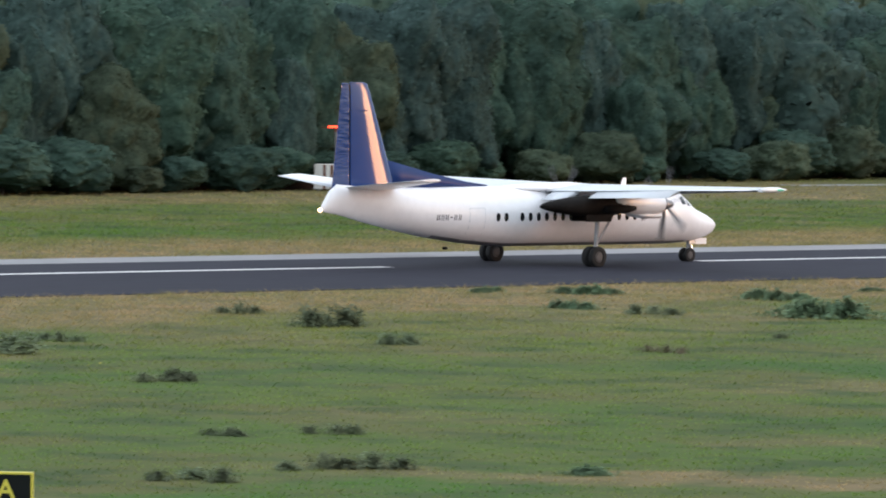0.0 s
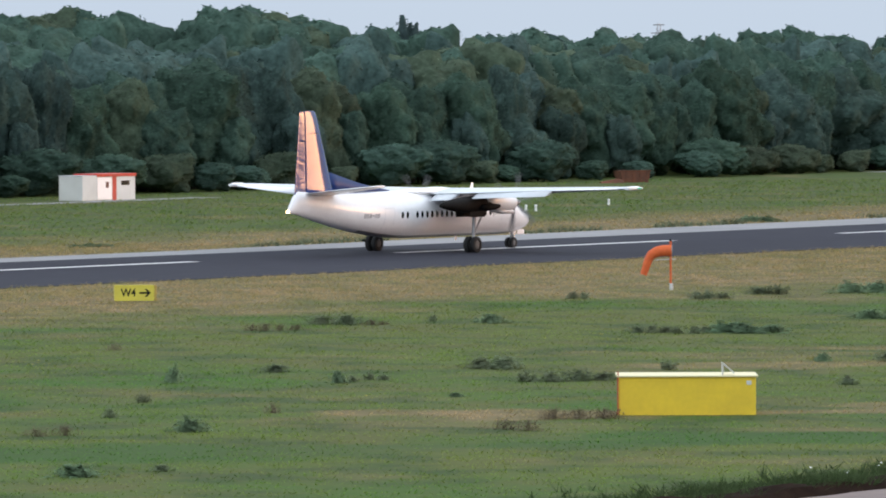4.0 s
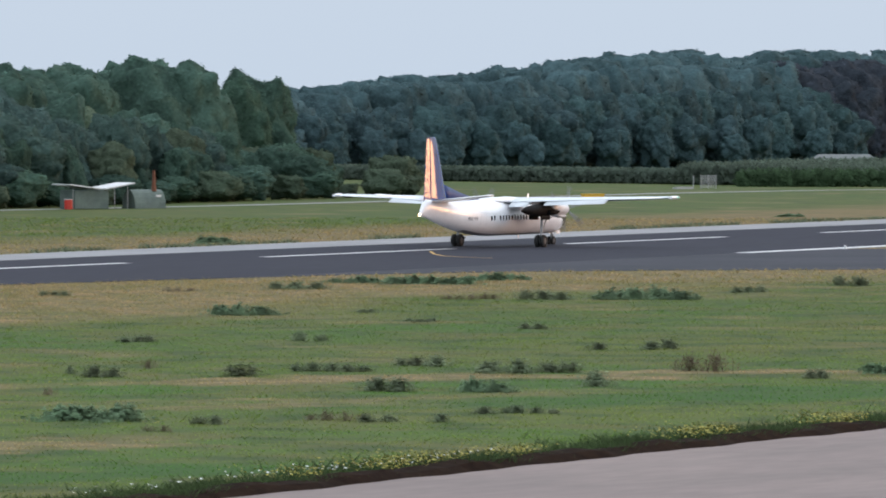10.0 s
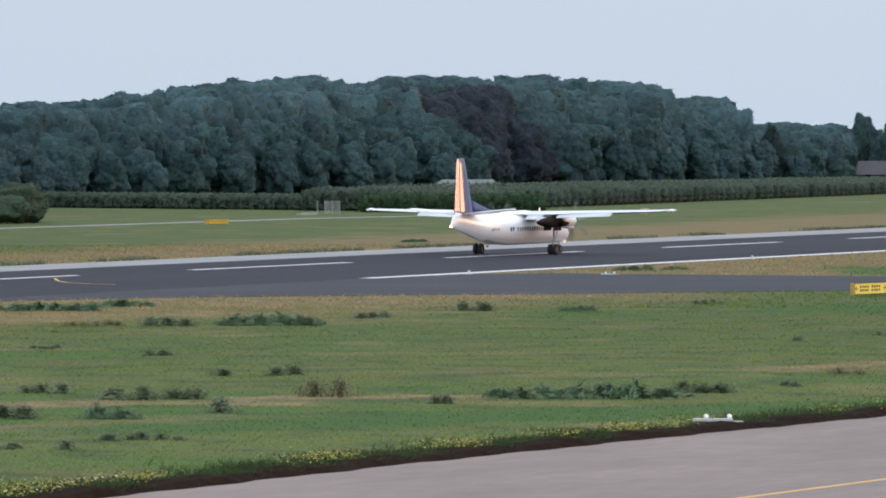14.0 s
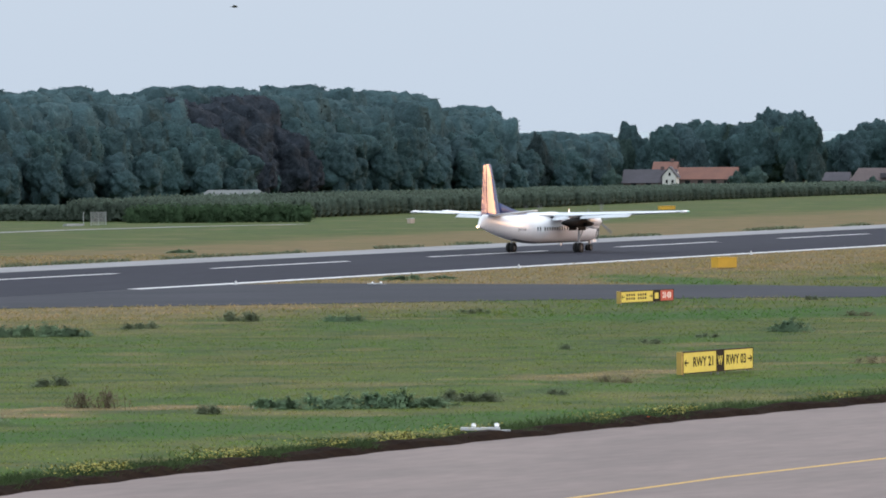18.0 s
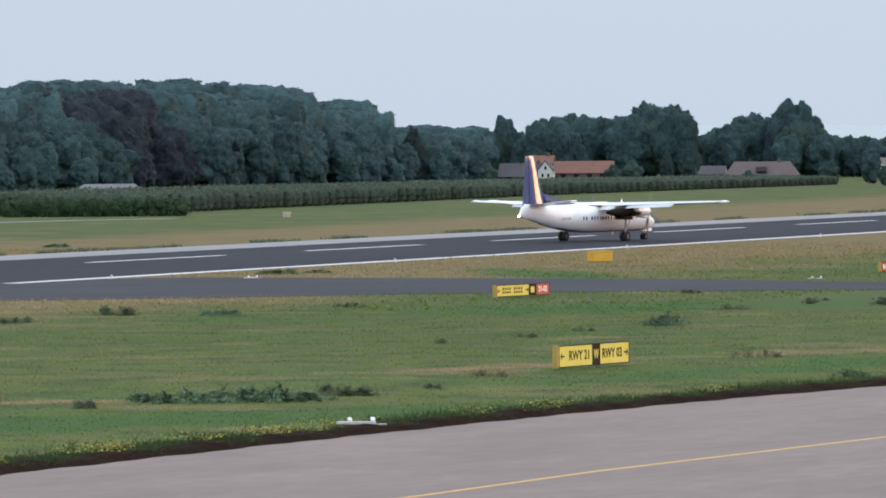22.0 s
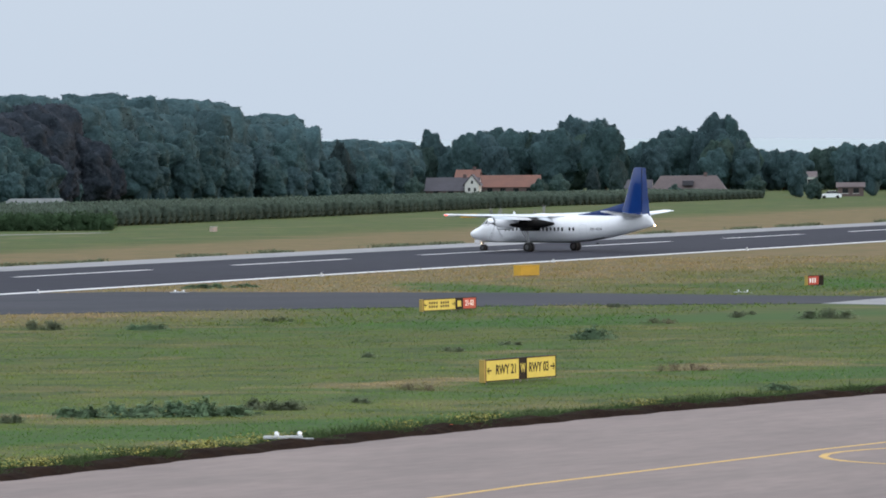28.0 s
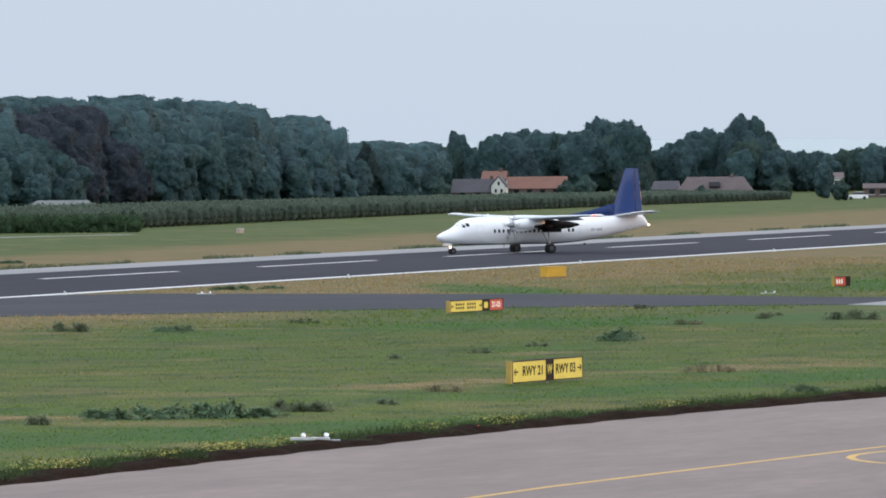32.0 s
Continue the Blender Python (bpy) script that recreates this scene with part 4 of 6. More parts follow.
def wood_rows():
    rs = np.random.RandomState(5)
    mix = ["oak", "ash", "maple", "beech", "oak", "lime", "beech", "ash", "willow"]
    # woods along the far side of the airfield
    for row, (dx, lift) in enumerate(((3, 0.50), (0, 0.76), (-9, 0.93), (-20, 0.99))):
        y = 225.0
        while y < 668:
            top = np.interp(y, [225, 330, 405, 425, 440, 452, 480, 495, 520, 600, 640, 690], [16.8, 16.6, 16.8, 15.6, 14.2, 15.2, 15.0, 14.0, 14.4, 14.3, 12.5, 8.5])
            x = np.interp(y, [225, 290, 350, 480, 540, 690], [-328, -343, -356, -362, -362, -366]) + dx + rs.uniform(-1.5, 1.5)
            plant(mix[rs.randint(len(mix))], x - 3, y, top * lift * rs.uniform(0.86, 1.08), rs, rs.uniform(0.95, 1.3), deep=row > 1)
            y += rs.uniform(4.5, 7.0) * (1.6 if row == 0 else 1.0)
    y = 225.0
    while y < 700:                            # shrubs along their foot
        x = np.interp(y, [225, 290, 350, 480, 540, 690], [-326, -340, -352, -358, -356, -364]) + rs.uniform(-1.2, 1.2)
        plant("shrub" if rs.rand() < 0.6 else "shrub2", x, y, rs.uniform(1.6, 4.2), rs, 1.5, "shrubs along the woods")
        y += rs.uniform(4.0, 9.0)

    for i in range(44):                       # thicket at the end of the woods
        y = rs.uniform(640, 712)
        plant("shrub" if rs.rand() < 0.6 else "shrub2", rs.uniform(-392, -364), y, np.interp(y, [640, 680, 712], [8.0, 6.5, 3.5]) * rs.uniform(0.75, 1.1), rs, 1.0, "shrubs along the woods")
    # ridge of taller trees behind
    for i in range(24):
        plant(mix[rs.randint(5)], -400 + rs.uniform(-9, 9), 492 + i * 2.8, np.interp(i, [0, 6, 18, 23], [15.2, 16.8, 16.6, 15.0]) * rs.uniform(0.96, 1.03), rs, 1.2, deep=True)
    plant("spruce", -407, 570, 16.4, rs, 1.3)
    plant("elm", -403, 480, 14.9, np.random.RandomState(5), 1.2, deep=True)
    for i in range(32):
        plant(mix[rs.randint(5)], -418 + rs.uniform(-8, 8), 590 + i * 4.9, np.interp(i, [0, 16, 21, 24, 30, 32], [14.4, 14.9, 15.3, 16.2, 16.2, 15.8]) * rs.uniform(0.96, 1.05), rs, 1.2, deep=True)
    for x, y, hgt in ((-425.5, 775, 15.6), (-428, 782, 14.8), (-424, 767, 14.4)):
        plant("oak", x, y, hgt, rs, 1.0)
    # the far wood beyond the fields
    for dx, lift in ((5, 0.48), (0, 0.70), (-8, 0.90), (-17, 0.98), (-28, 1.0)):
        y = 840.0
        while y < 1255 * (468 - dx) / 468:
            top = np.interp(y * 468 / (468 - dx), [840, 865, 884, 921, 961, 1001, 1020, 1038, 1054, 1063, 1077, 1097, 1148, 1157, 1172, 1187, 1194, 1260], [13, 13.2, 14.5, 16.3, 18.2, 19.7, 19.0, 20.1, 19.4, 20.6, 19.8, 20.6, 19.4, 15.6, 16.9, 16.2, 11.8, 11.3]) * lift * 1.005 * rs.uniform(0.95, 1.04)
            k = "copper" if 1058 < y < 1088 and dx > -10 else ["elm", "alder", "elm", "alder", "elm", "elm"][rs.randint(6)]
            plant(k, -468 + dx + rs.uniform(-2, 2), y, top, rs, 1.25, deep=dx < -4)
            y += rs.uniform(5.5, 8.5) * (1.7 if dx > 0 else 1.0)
    for i in range(12):
        plant("alder", -460 + rs.uniform(-4, 3), 905 + i * 24 + rs.uniform(-9, 9), rs.uniform(4, 7), rs, rs.uniform(1.1, 1.6))
    # trees round the houses, by their bearing from the terrace
    for i in range(90):
        ph = 16.0 + 5.9 * (i + rs.rand()) / 90
        top = np.interp(ph, [16.0, 16.56, 16.78, 16.89, 17.13, 17.3, 17.47, 17.6, 17.75, 18.06, 18.3, 18.54, 18.63, 18.7, 18.82, 18.99, 19.27, 19.65, 19.96, 20.13, 20.27, 20.39, 20.44, 20.65, 20.79, 21.35, 22],
                        [10.0, 10.4, 11.1, 9.2, 8.8, 9.8, 10.1, 11.5, 13.0, 13.7, 14.6, 11.2, 9.9, 12.5, 15.6, 16.8, 15.7, 14.3, 13.5, 11.1, 13.4, 12.0, 9.2, 10.7, 9.9, 10.8, 11])
        r = rs.uniform(1405, 1480)
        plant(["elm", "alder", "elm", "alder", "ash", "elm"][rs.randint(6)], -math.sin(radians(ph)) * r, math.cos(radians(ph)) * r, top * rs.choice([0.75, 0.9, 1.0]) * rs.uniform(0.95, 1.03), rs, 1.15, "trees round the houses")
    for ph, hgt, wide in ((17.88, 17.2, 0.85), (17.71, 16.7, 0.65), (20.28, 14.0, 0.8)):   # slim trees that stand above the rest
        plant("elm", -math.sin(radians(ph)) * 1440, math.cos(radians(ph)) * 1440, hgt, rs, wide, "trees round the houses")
    for ph, r, hgt in ((21.08, 1300, 11.9), (18.68, 1318, 8.4), (18.9, 1325, 6.5)):
        plant("spruce", -math.sin(radians(ph)) * r, math.cos(radians(ph)) * r, hgt, rs, 1.3, "trees round the houses")
    for ph, r, hgt in ((20.45, 1285, 4.5), (19.2, 1275, 5.0), (18.2, 1250, 3.0), (17.5, 1262, 4.5), (17.0, 1230, 4.0), (16.7, 1300, 9.0), (16.5, 1300, 10.0), (17.15, 1275, 7.0), (19.35, 1290, 4.0)):
        plant("willow" if hgt < 6 else "alder", -math.sin(radians(ph)) * r, math.cos(radians(ph)) * r, hgt, rs, 1.0, "trees round the houses")


wood_rows()


def deep_wood():
    """The trees behind the front rows, of which only tops and gaps show, as one mass."""
    V, T, Q, N, MT, MQ, base = [], [], [], [], [], [], 0
    for key, x, y, height, wide, a in DEEP:
        h0, (v, t, q, nn), mi = COARSE[key]
        s = height / h0
        c, d = math.cos(a), math.sin(a)
        V.append(np.stack([x + s * wide * (c * v[:, 0] - d * v[:, 1]), y + s * wide * (d * v[:, 0] + c * v[:, 1]), s * v[:, 2]], 1))
        N.append(np.stack([c * nn[:, 0] - d * nn[:, 1], d * nn[:, 0] + c * nn[:, 1], nn[:, 2]], 1))
        T.append(t + base)
        Q.append(q + base)
        MT.append(np.full(len(t), mi))
        MQ.append(np.full(len(q), mi))
        base += len(v)
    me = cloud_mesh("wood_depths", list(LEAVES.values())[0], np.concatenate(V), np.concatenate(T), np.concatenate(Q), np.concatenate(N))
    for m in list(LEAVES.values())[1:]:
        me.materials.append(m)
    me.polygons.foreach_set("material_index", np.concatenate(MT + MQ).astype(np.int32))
    tagged(new("wood_depths", me), "dense mass of mixed green trees behind the wood's edge", "woods", kind="stuff")


deep_wood()

# orchard rows and a clipped hedge on the far fields
rs_row = np.random.RandomState(3)


def row_mesh(length, width, height, mat, per=5.0, size=0.2):
    n = max(2, int(length / 0.8))
    C, R = [], []
    for i in range(n):
        for z in (0.3, 0.62, 0.86):
            C.append((-length * (i + 0.5) / n, rs_row.uniform(-0.2, 0.2) * width, z * height + rs_row.uniform(-0.08, 0.08)))
            R.append(width * rs_row.uniform(0.40, 0.58))
    return cloud_mesh("foliage", mat, *leaf_cloud(rs_row, np.array(C), np.array(R), per, size))


ORCHARD = row_mesh(26, 1.5, 2.0, leaf_material("orchard_leaves", (0.155, 0.205, 0.160), 0.12), 5.0, 0.22)
for i in range(122):
    y = 803 + i * 3.25 + rs_row.uniform(-1.1, 1.1)
    ob = thing("orchard_row", "dense dark green orchard row on a far field", "hedge", "orchard rows", pose(np.interp(y, [800, 1050, 1200], [-354, -375, -376]), y, 0, 0, 0, rs_row.uniform(-3, 3) - 14) @ Matrix.Diagonal((1, 1, np.interp(y, [800, 950, 1200], [1.2, 1.05, 0.7]) * rs_row.uniform(0.9, 1.1), 1)))
    child("foliage", ORCHARD, ob)
for i in range(26):                           # the orchard goes on behind the fallow field
    u = i / 25
    ob = thing("orchard_row", "dense dark green orchard row on a far field", "hedge", "orchard rows", pose(-356 - 92 * u, 806 + 34 * u, 0, 0, 0, rs_row.uniform(-3, 3) - 14) @ Matrix.Diagonal((1, 1, 0.85, 1)))
    child("foliage", ORCHARD, ob)
HEDGE = row_mesh(24, 1.8, 1.8, LEAVES["hedge"], 7.0, 0.2)
ob = thing("clipped_hedge", "bright green clipped hedge block on a far field", "hedge", m=pose(-342, 804, 0, 0, 0, 22))
child("foliage", HEDGE, ob)


# ---- signs, markers, huts on the airfield ----
def letters(txt, size, mat, parent, m, label="", squeeze=1.0):
    cu = bpy.data.curves.new("lettering", "FONT")
    cu.body, cu.size, cu.extrude, cu.align_x, cu.align_y = txt, size, 0.006, "CENTER", "CENTER"
    cu.offset = 0.018 * size
    tmp = new("lettering", cu)
    me = bpy.data.meshes.new_from_object(tmp.evaluated_get(bpy.context.evaluated_depsgraph_get()))
    bpy.data.objects.remove(tmp)
    me.materials.clear()
    me.materials.append(mat)
    return child("lettering", me, parent, label, m @ Matrix.Diagonal((squeeze, 1, 1, 1)))


def arrow(parent, m, s, mat):
    bm = bmesh.new()
    add_box(bm, -0.5 * s, 0.3 * s, -0.075 * s, 0.075 * s, 0, 0.01)
    for k in (-1, 1):
        pts = [(0.5 * s, 0), (0.16 * s, 0.34 * s * k), (-0.04 * s, 0.34 * s * k), (0.28 * s, 0)]
        v = [bm.verts.new((x, y, 0.011)) for x, y in pts]
        bm.faces.new(v if k > 0 else v[::-1])
    ob = part("arrow", bm, mat, parent, "black arrow")
    ob.matrix_basis = m
    return ob


def board(name, label, a, b, z0, z1, group=""):
    """An empty at the middle of a board's foot; +x along the board to the reader's right, -y towards the reader."""
    mx, my = (a[0] + b[0]) / 2, (a[1] + b[1]) / 2
    ang = math.degrees(math.atan2(b[1] - a[1], b[0] - a[0]))
    return thing(name, label, "sign", group, pose(mx, my, 0, 0, 0, ang)), math.hypot(b[0] - a[0], b[1] - a[1])


FACE = pose(0, -0.145, 0, 90, 0, 0)        # text plane on the front of a board
TAN = material("tan_sign_end", (0.46, 0.30, 0.06), 0.6, second=(0.38, 0.26, 0.06), scale=3)


def panel(sign, x0, x1, z0, z1, mat, label, frame_mat=BLACK):
    p = part("panel", box(x0 + 0.04, x1 - 0.04, -0.14, 0.10, z0 + 0.04, z1 - 0.04), mat, sign, label)
    bm = bmesh.new()
    for u in ((x0, x0 + 0.05, z0, z1), (x1 - 0.05, x1, z0, z1), (x0 + 0.05, x1 - 0.05, z0, z0 + 0.05), (x0 + 0.05, x1 - 0.05, z1 - 0.05, z1)):
        add_box(bm, u[0], u[1], -0.155, 0.12, u[2], u[3])
    part("frame", bm, frame_mat, p, "thin dark frame")
    for x in (x0 + 0.35, x1 - 0.35):
        part("foot", tube((x, 0, 0), (x, 0, z0 + 0.05), 0.04, n=8), METAL, sign)
    return p


# runway direction sign beside the taxiway
sg, L = board("direction_sign", "yellow and black runway direction sign standing in grass", (-106.1, 293.6), (-105.2, 301.2), 0, 0)
h = L / 2
for x0, x1, mat, lab in ((-h + 0.1, -0.12, SIGNYEL, "yellow panel with black lettering"), (-0.12, 0.62, BLACK, "black panel with a yellow letter"), (0.62, h, SIGNYEL, "yellow panel with black lettering")):
    panel(sg, x0, x1, 0.12, 1.17, mat, lab)
part("end_cap", box(-h - 0.05, -h + 0.1, -0.15, 0.12, 0.1, 1.17, 0.02), TAN, sg, "weathered tan end plate")
letters("RWY 21", 0.64, BLACK, sg, pose(-h * 0.40, -0.143, 0.645, 90), "black lettering", 1.0)
letters("RWY 03", 0.64, BLACK, sg, pose(0.62 + (h - 0.62) * 0.42, -0.143, 0.645, 90), "black lettering", 0.96)
letters("W", 0.62, SIGNYEL, sg, pose(0.25, -0.143, 0.645, 90), "yellow letter", 0.8)
arrow(sg, pose(-h + 0.48, -0.142, 0.645, 90, 0, 0) @ pose(0, 0, 0, 0, 0, 180), 0.46, BLACK)
arrow(sg, pose(h - 0.36, -0.142, 0.645, 90, 0, 0), 0.46, BLACK)
# holding sign beside the link taxiway
sg, L = board("holding_sign", "yellow, black and red holding sign beside a link taxiway", (-154.1, 414.7), (-153.0, 422.0), 0, 0)
h = L / 2
for x0, x1, mat, lab in ((-h, h * 0.22, SIGNYEL, "yellow panel with small lettering"), (h * 0.22, h * 0.48, BLACK, "black panel"), (h * 0.48, h, RED, "red panel with white lettering")):
    panel(sg, x0, x1, 0.12, 0.92, mat, lab)
part("end_cap", box(-h - 0.12, -h, -0.15, 0.12, 0.1, 0.92, 0.02), TAN, sg, "weathered tan end plate")
for k in range(9):
    if k != 4:
        for z in (0.33, 0.57):
            x = -h + 0.78 + 0.32 * k
            part("lettering_bar", box(x, x + 0.2, -0.146, -0.13, z, z + 0.15), BLACK, sg, "small black lettering")
for s, x in ((180, -h + 0.3), (0, h * 0.22 - 0.3)):
    arrow(sg, pose(x, -0.142, 0.52, 90) @ pose(0, 0, 0, 0, 0, s), 0.4, BLACK)
letters("21-03", 0.52, WHITE, sg, pose(h * 0.74, -0.143, 0.52, 90), "white lettering", 1.0)
part("lettering_bar", box(h * 0.28, h * 0.42, -0.146, -0.13, 0.32, 0.72), SIGNYEL, sg, "yellow lettering")
# turn-off sign beside the runway
sg, L = board("turn_off_sign", "yellow turn-off sign in dry grass beside the runway", (-196.6, 250.9), (-195.2, 252.2), 0, 0)
h = L / 2
panel(sg, -h, h, 0.06, 0.82, SIGNYEL, "yellow panel with black lettering", SIGNYEL)
letters("W4", 0.52, BLACK, sg, pose(-0.28, -0.143, 0.44, 90), "black lettering", 0.9)
arrow(sg, pose(0.52, -0.142, 0.44, 90), 0.55, BLACK)
part("end_cap", box(h, h + 0.12, -0.15, 0.12, 0.06, 0.82, 0.02), TAN, sg, "weathered tan end plate")
# location sign near the terrace
sg, L = board("location_sign", "black location sign with a yellow frame and letter", (-122.97, 95.24), (-122.12, 96.19), 0, 0)
h = L / 2
panel(sg, -h, h, 0.02, 0.82, BLACK, "black panel with a yellow letter", SIGNYEL)
letters("A", 0.62, SIGNYEL, sg, pose(0, -0.143, 0.40, 90), "yellow letter")
# red sign beyond the link taxiway
sg, L = board("holding_sign", "small red and black holding sign in dry grass", (-150.4, 490.0), (-149.7, 491.8), 0, 0)
h = L / 2
panel(sg, -h, h * 0.45, 0.1, 0.86, RED, "red panel with white lettering")
panel(sg, h * 0.45, h, 0.1, 0.86, BLACK, "black panel")
part("end_cap", box(-h - 0.1, -h, -0.15, 0.12, 0.1, 0.86, 0.02), TAN, sg, "weathered tan end plate")
for i in range(3):
    part("lettering_bar", box(-h * 0.8 + 0.3 * i, -h * 0.8 + 0.3 * i + 0.18, -0.15, -0.13, 0.3, 0.66), WHITE, sg, "white lettering")

# large yellow cabinet with a sheet-metal lid
yb = thing("equipment_cabinet", "large bright yellow steel cabinet in rough grass", "cabinet", m=pose(-117.7, 180.4, 0, 0, 0, 35))
part("body", box(-2.28, 2.17, 0, 2.3, -0.05, 1.24, 0.02), YELLOW, yb, "plain yellow steel walls")
lid = part("lid", box(-2.35, 2.24, -0.07, 2.37, 1.24, 1.29, 0.012), material("pale_yellow_lid", (0.78, 0.70, 0.42), 0.5, second=(0.7, 0.62, 0.36), scale=1.5, fine=0.1), yb, "pale yellow overhanging lid")
part("hatch_prop", tube((1.1, 0.35, 1.29), (1.1, 0.35, 1.66), 0.03, n=6), LAMPGREY, lid)
part("hatch_plate", box(-0.05, 0.5, 0, 0.4, 0, 0.03, 0.005, pose(1.1, 0.2, 1.66, 0, 42, 0)), LAMPGREY, lid, "pale sloping plate")
part("lock", box(1.86, 2.02, -0.025, 0.0, 0.98, 1.12, 0.01), LAMPGREY, yb, "small pale lock plate")
part("corner_post", tube((-2.31, -0.03, 0), (-2.31, -0.03, 1.42), 0.02, n=6), RED, yb, "thin red corner post")

# low windsock
ws = thing("windsock", "drooping orange windsock on a short orange pole", "windsock", m=pose(-182.4, 277.9, 0, 0, 0, 35))
part("base_post", tube((0.03, 0, 0), (0.03, 0, 0.34), 0.09, n=10), LAMPGREY, ws, "white base post")
pole = part("pole", tube((0, 0, 0.1), (0, 0, 2.45), 0.055, 0.05, n=10), ORANGE, ws, "orange pole")
part("bracket", tube((-0.75, 0, 1.52), (0.25, 0, 1.56), 0.03, n=6), LAMPGREY, pole, "pale bracket arm")
part("cap", tube((0, 0, 2.45), (0, 0, 2.56), 0.07, 0.05, n=8), SOOT, pole)
rings = []
for x, z, r, tilt in ((0.03, 1.98, 0.29, 0), (-0.35, 1.99, 0.28, 4), (-0.70, 1.93, 0.26, 14), (-0.98, 1.76, 0.235, 38), (-1.13, 1.48, 0.21, 66), (-1.24, 1.16, 0.19, 74), (-1.36, 0.78, 0.165, 74)):
    c, s = math.cos(radians(tilt)), math.sin(radians(tilt))
    rings.append([(x + r * math.cos(a) * s * -1, r * math.sin(a), z + r * math.cos(a) * c) for a in [2 * math.pi * i / 16 for i in range(16)]])
part("sock", loft(rings, False), ORANGE, ws, "drooping orange cloth sleeve", True)
part("hoop", loft([[(0.06 + dx, (0.29 + dr) * math.sin(a), 1.98 + (0.29 + dr) * math.cos(a)) for a in [2 * math.pi * i / 16 for i in range(16)]] for dx, dr in ((0, 0), (0, 0.015), (0.03, 0.015), (0.03, 0))], False), METAL, ws)

# container hut with red trim
hut = thing("container_hut", "white container hut with red roof trim and stripe", "hut", m=pose(-341.7, 431.9, 0))
part("shell", box(-2.5, 0, 0, 7.1, 0, 2.05, 0.03), PLASTER, hut, "white steel walls")
part("roof_trim", box(-2.45, 0.06, 1.9, 7.18, 1.98, 2.22, 0.02), RED, hut, "red roof edge")
part("roof_plate", box(-2.55, 0.02, -0.05, 1.9, 2.05, 2.1, 0.01), LAMPGREY, hut)
part("red_stripe", box(0.0, 0.012, 4.0, 4.55, 0.0, 1.98), RED, hut, "red vertical stripe")
part("door_panel", box(0.0, 0.02, 2.0, 3.9, 0.1, 1.9), WHITE, hut, "white door panel")
part("emblem", box(0.02, 0.03, 3.1, 3.5, 1.05, 1.55), RUST, hut, "dark round emblem")
part("window", box(0.0, 0.02, 5.2, 6.3, 1.25, 1.62), GLASS, hut, "small dark window")
part("corner_seam", box(0.0, 0.02, 1.88, 1.96, 0.0, 2.05), LAMPGREY, hut)

# localiser cabin with a mast and red lamp
loc = thing("beacon_cabin", "red and white striped cabin with a lamp mast", "cabin", m=pose(-336.5, 290.4, 0, 0, 0, 43))
cab = part("cabin", box(-1.35, 1.25, -0.6, 0.8, 0.12, 1.78, 0.03), PLASTER, loc, "white cabin walls")
for x in (-0.75, -0.25, 0.28, 0.82):
    part("stripe", box(x, x + 0.2, -0.612, -0.6, 0.14, 1.74), RUST, cab, "faded red stripe")
part("side_panel", box(1.25, 1.42, -0.6, 0.8, 0.2, 1.76, 0.02), RED, cab, "red side panel")
for x in (-1.2, 1.1):
    part("foot", box(x, x + 0.14, -0.5, 0.7, 0, 0.12), METAL, loc)
part("mast", tube((0.05, 0.1, 1.78), (0.05, 0.1, 3.95), 0.13, 0.11, 10), METAL, loc, "grey mast")
lamp = part("lamp_head", tube((0.05, 0.1, 3.95), (0.05, 0.1, 4.2), 0.16, 0.16, 12), RUST, loc, "lamp head")
part("red_lamp", box(-0.5, 0.6, -0.1, 0.25, 4.22, 4.36, 0.04), GLOWRED, lamp, "glowing red lamp")
part("lamp_arm", tube((-1.0, 0.1, 4.24), (1.1, 0.1, 4.24), 0.03, n=6), RUST, lamp)
bank = thing("low_bank", "long low grey-brown earth bank", "bank", m=pose(-338.5, 296, 0, 0, 0, 80))
bm = loft([[(x, -1.2, -0.05), (x, -0.5, h0), (x, 0.4, h0 * 0.9), (x, 1.2, -0.05)] for x, h0 in ((-30, 0.1), (-24, 0.5), (-12, 0.42), (0, 0.55), (8, 0.35), (12, 0.1))])
part("mound", bm, EARTH, bank)

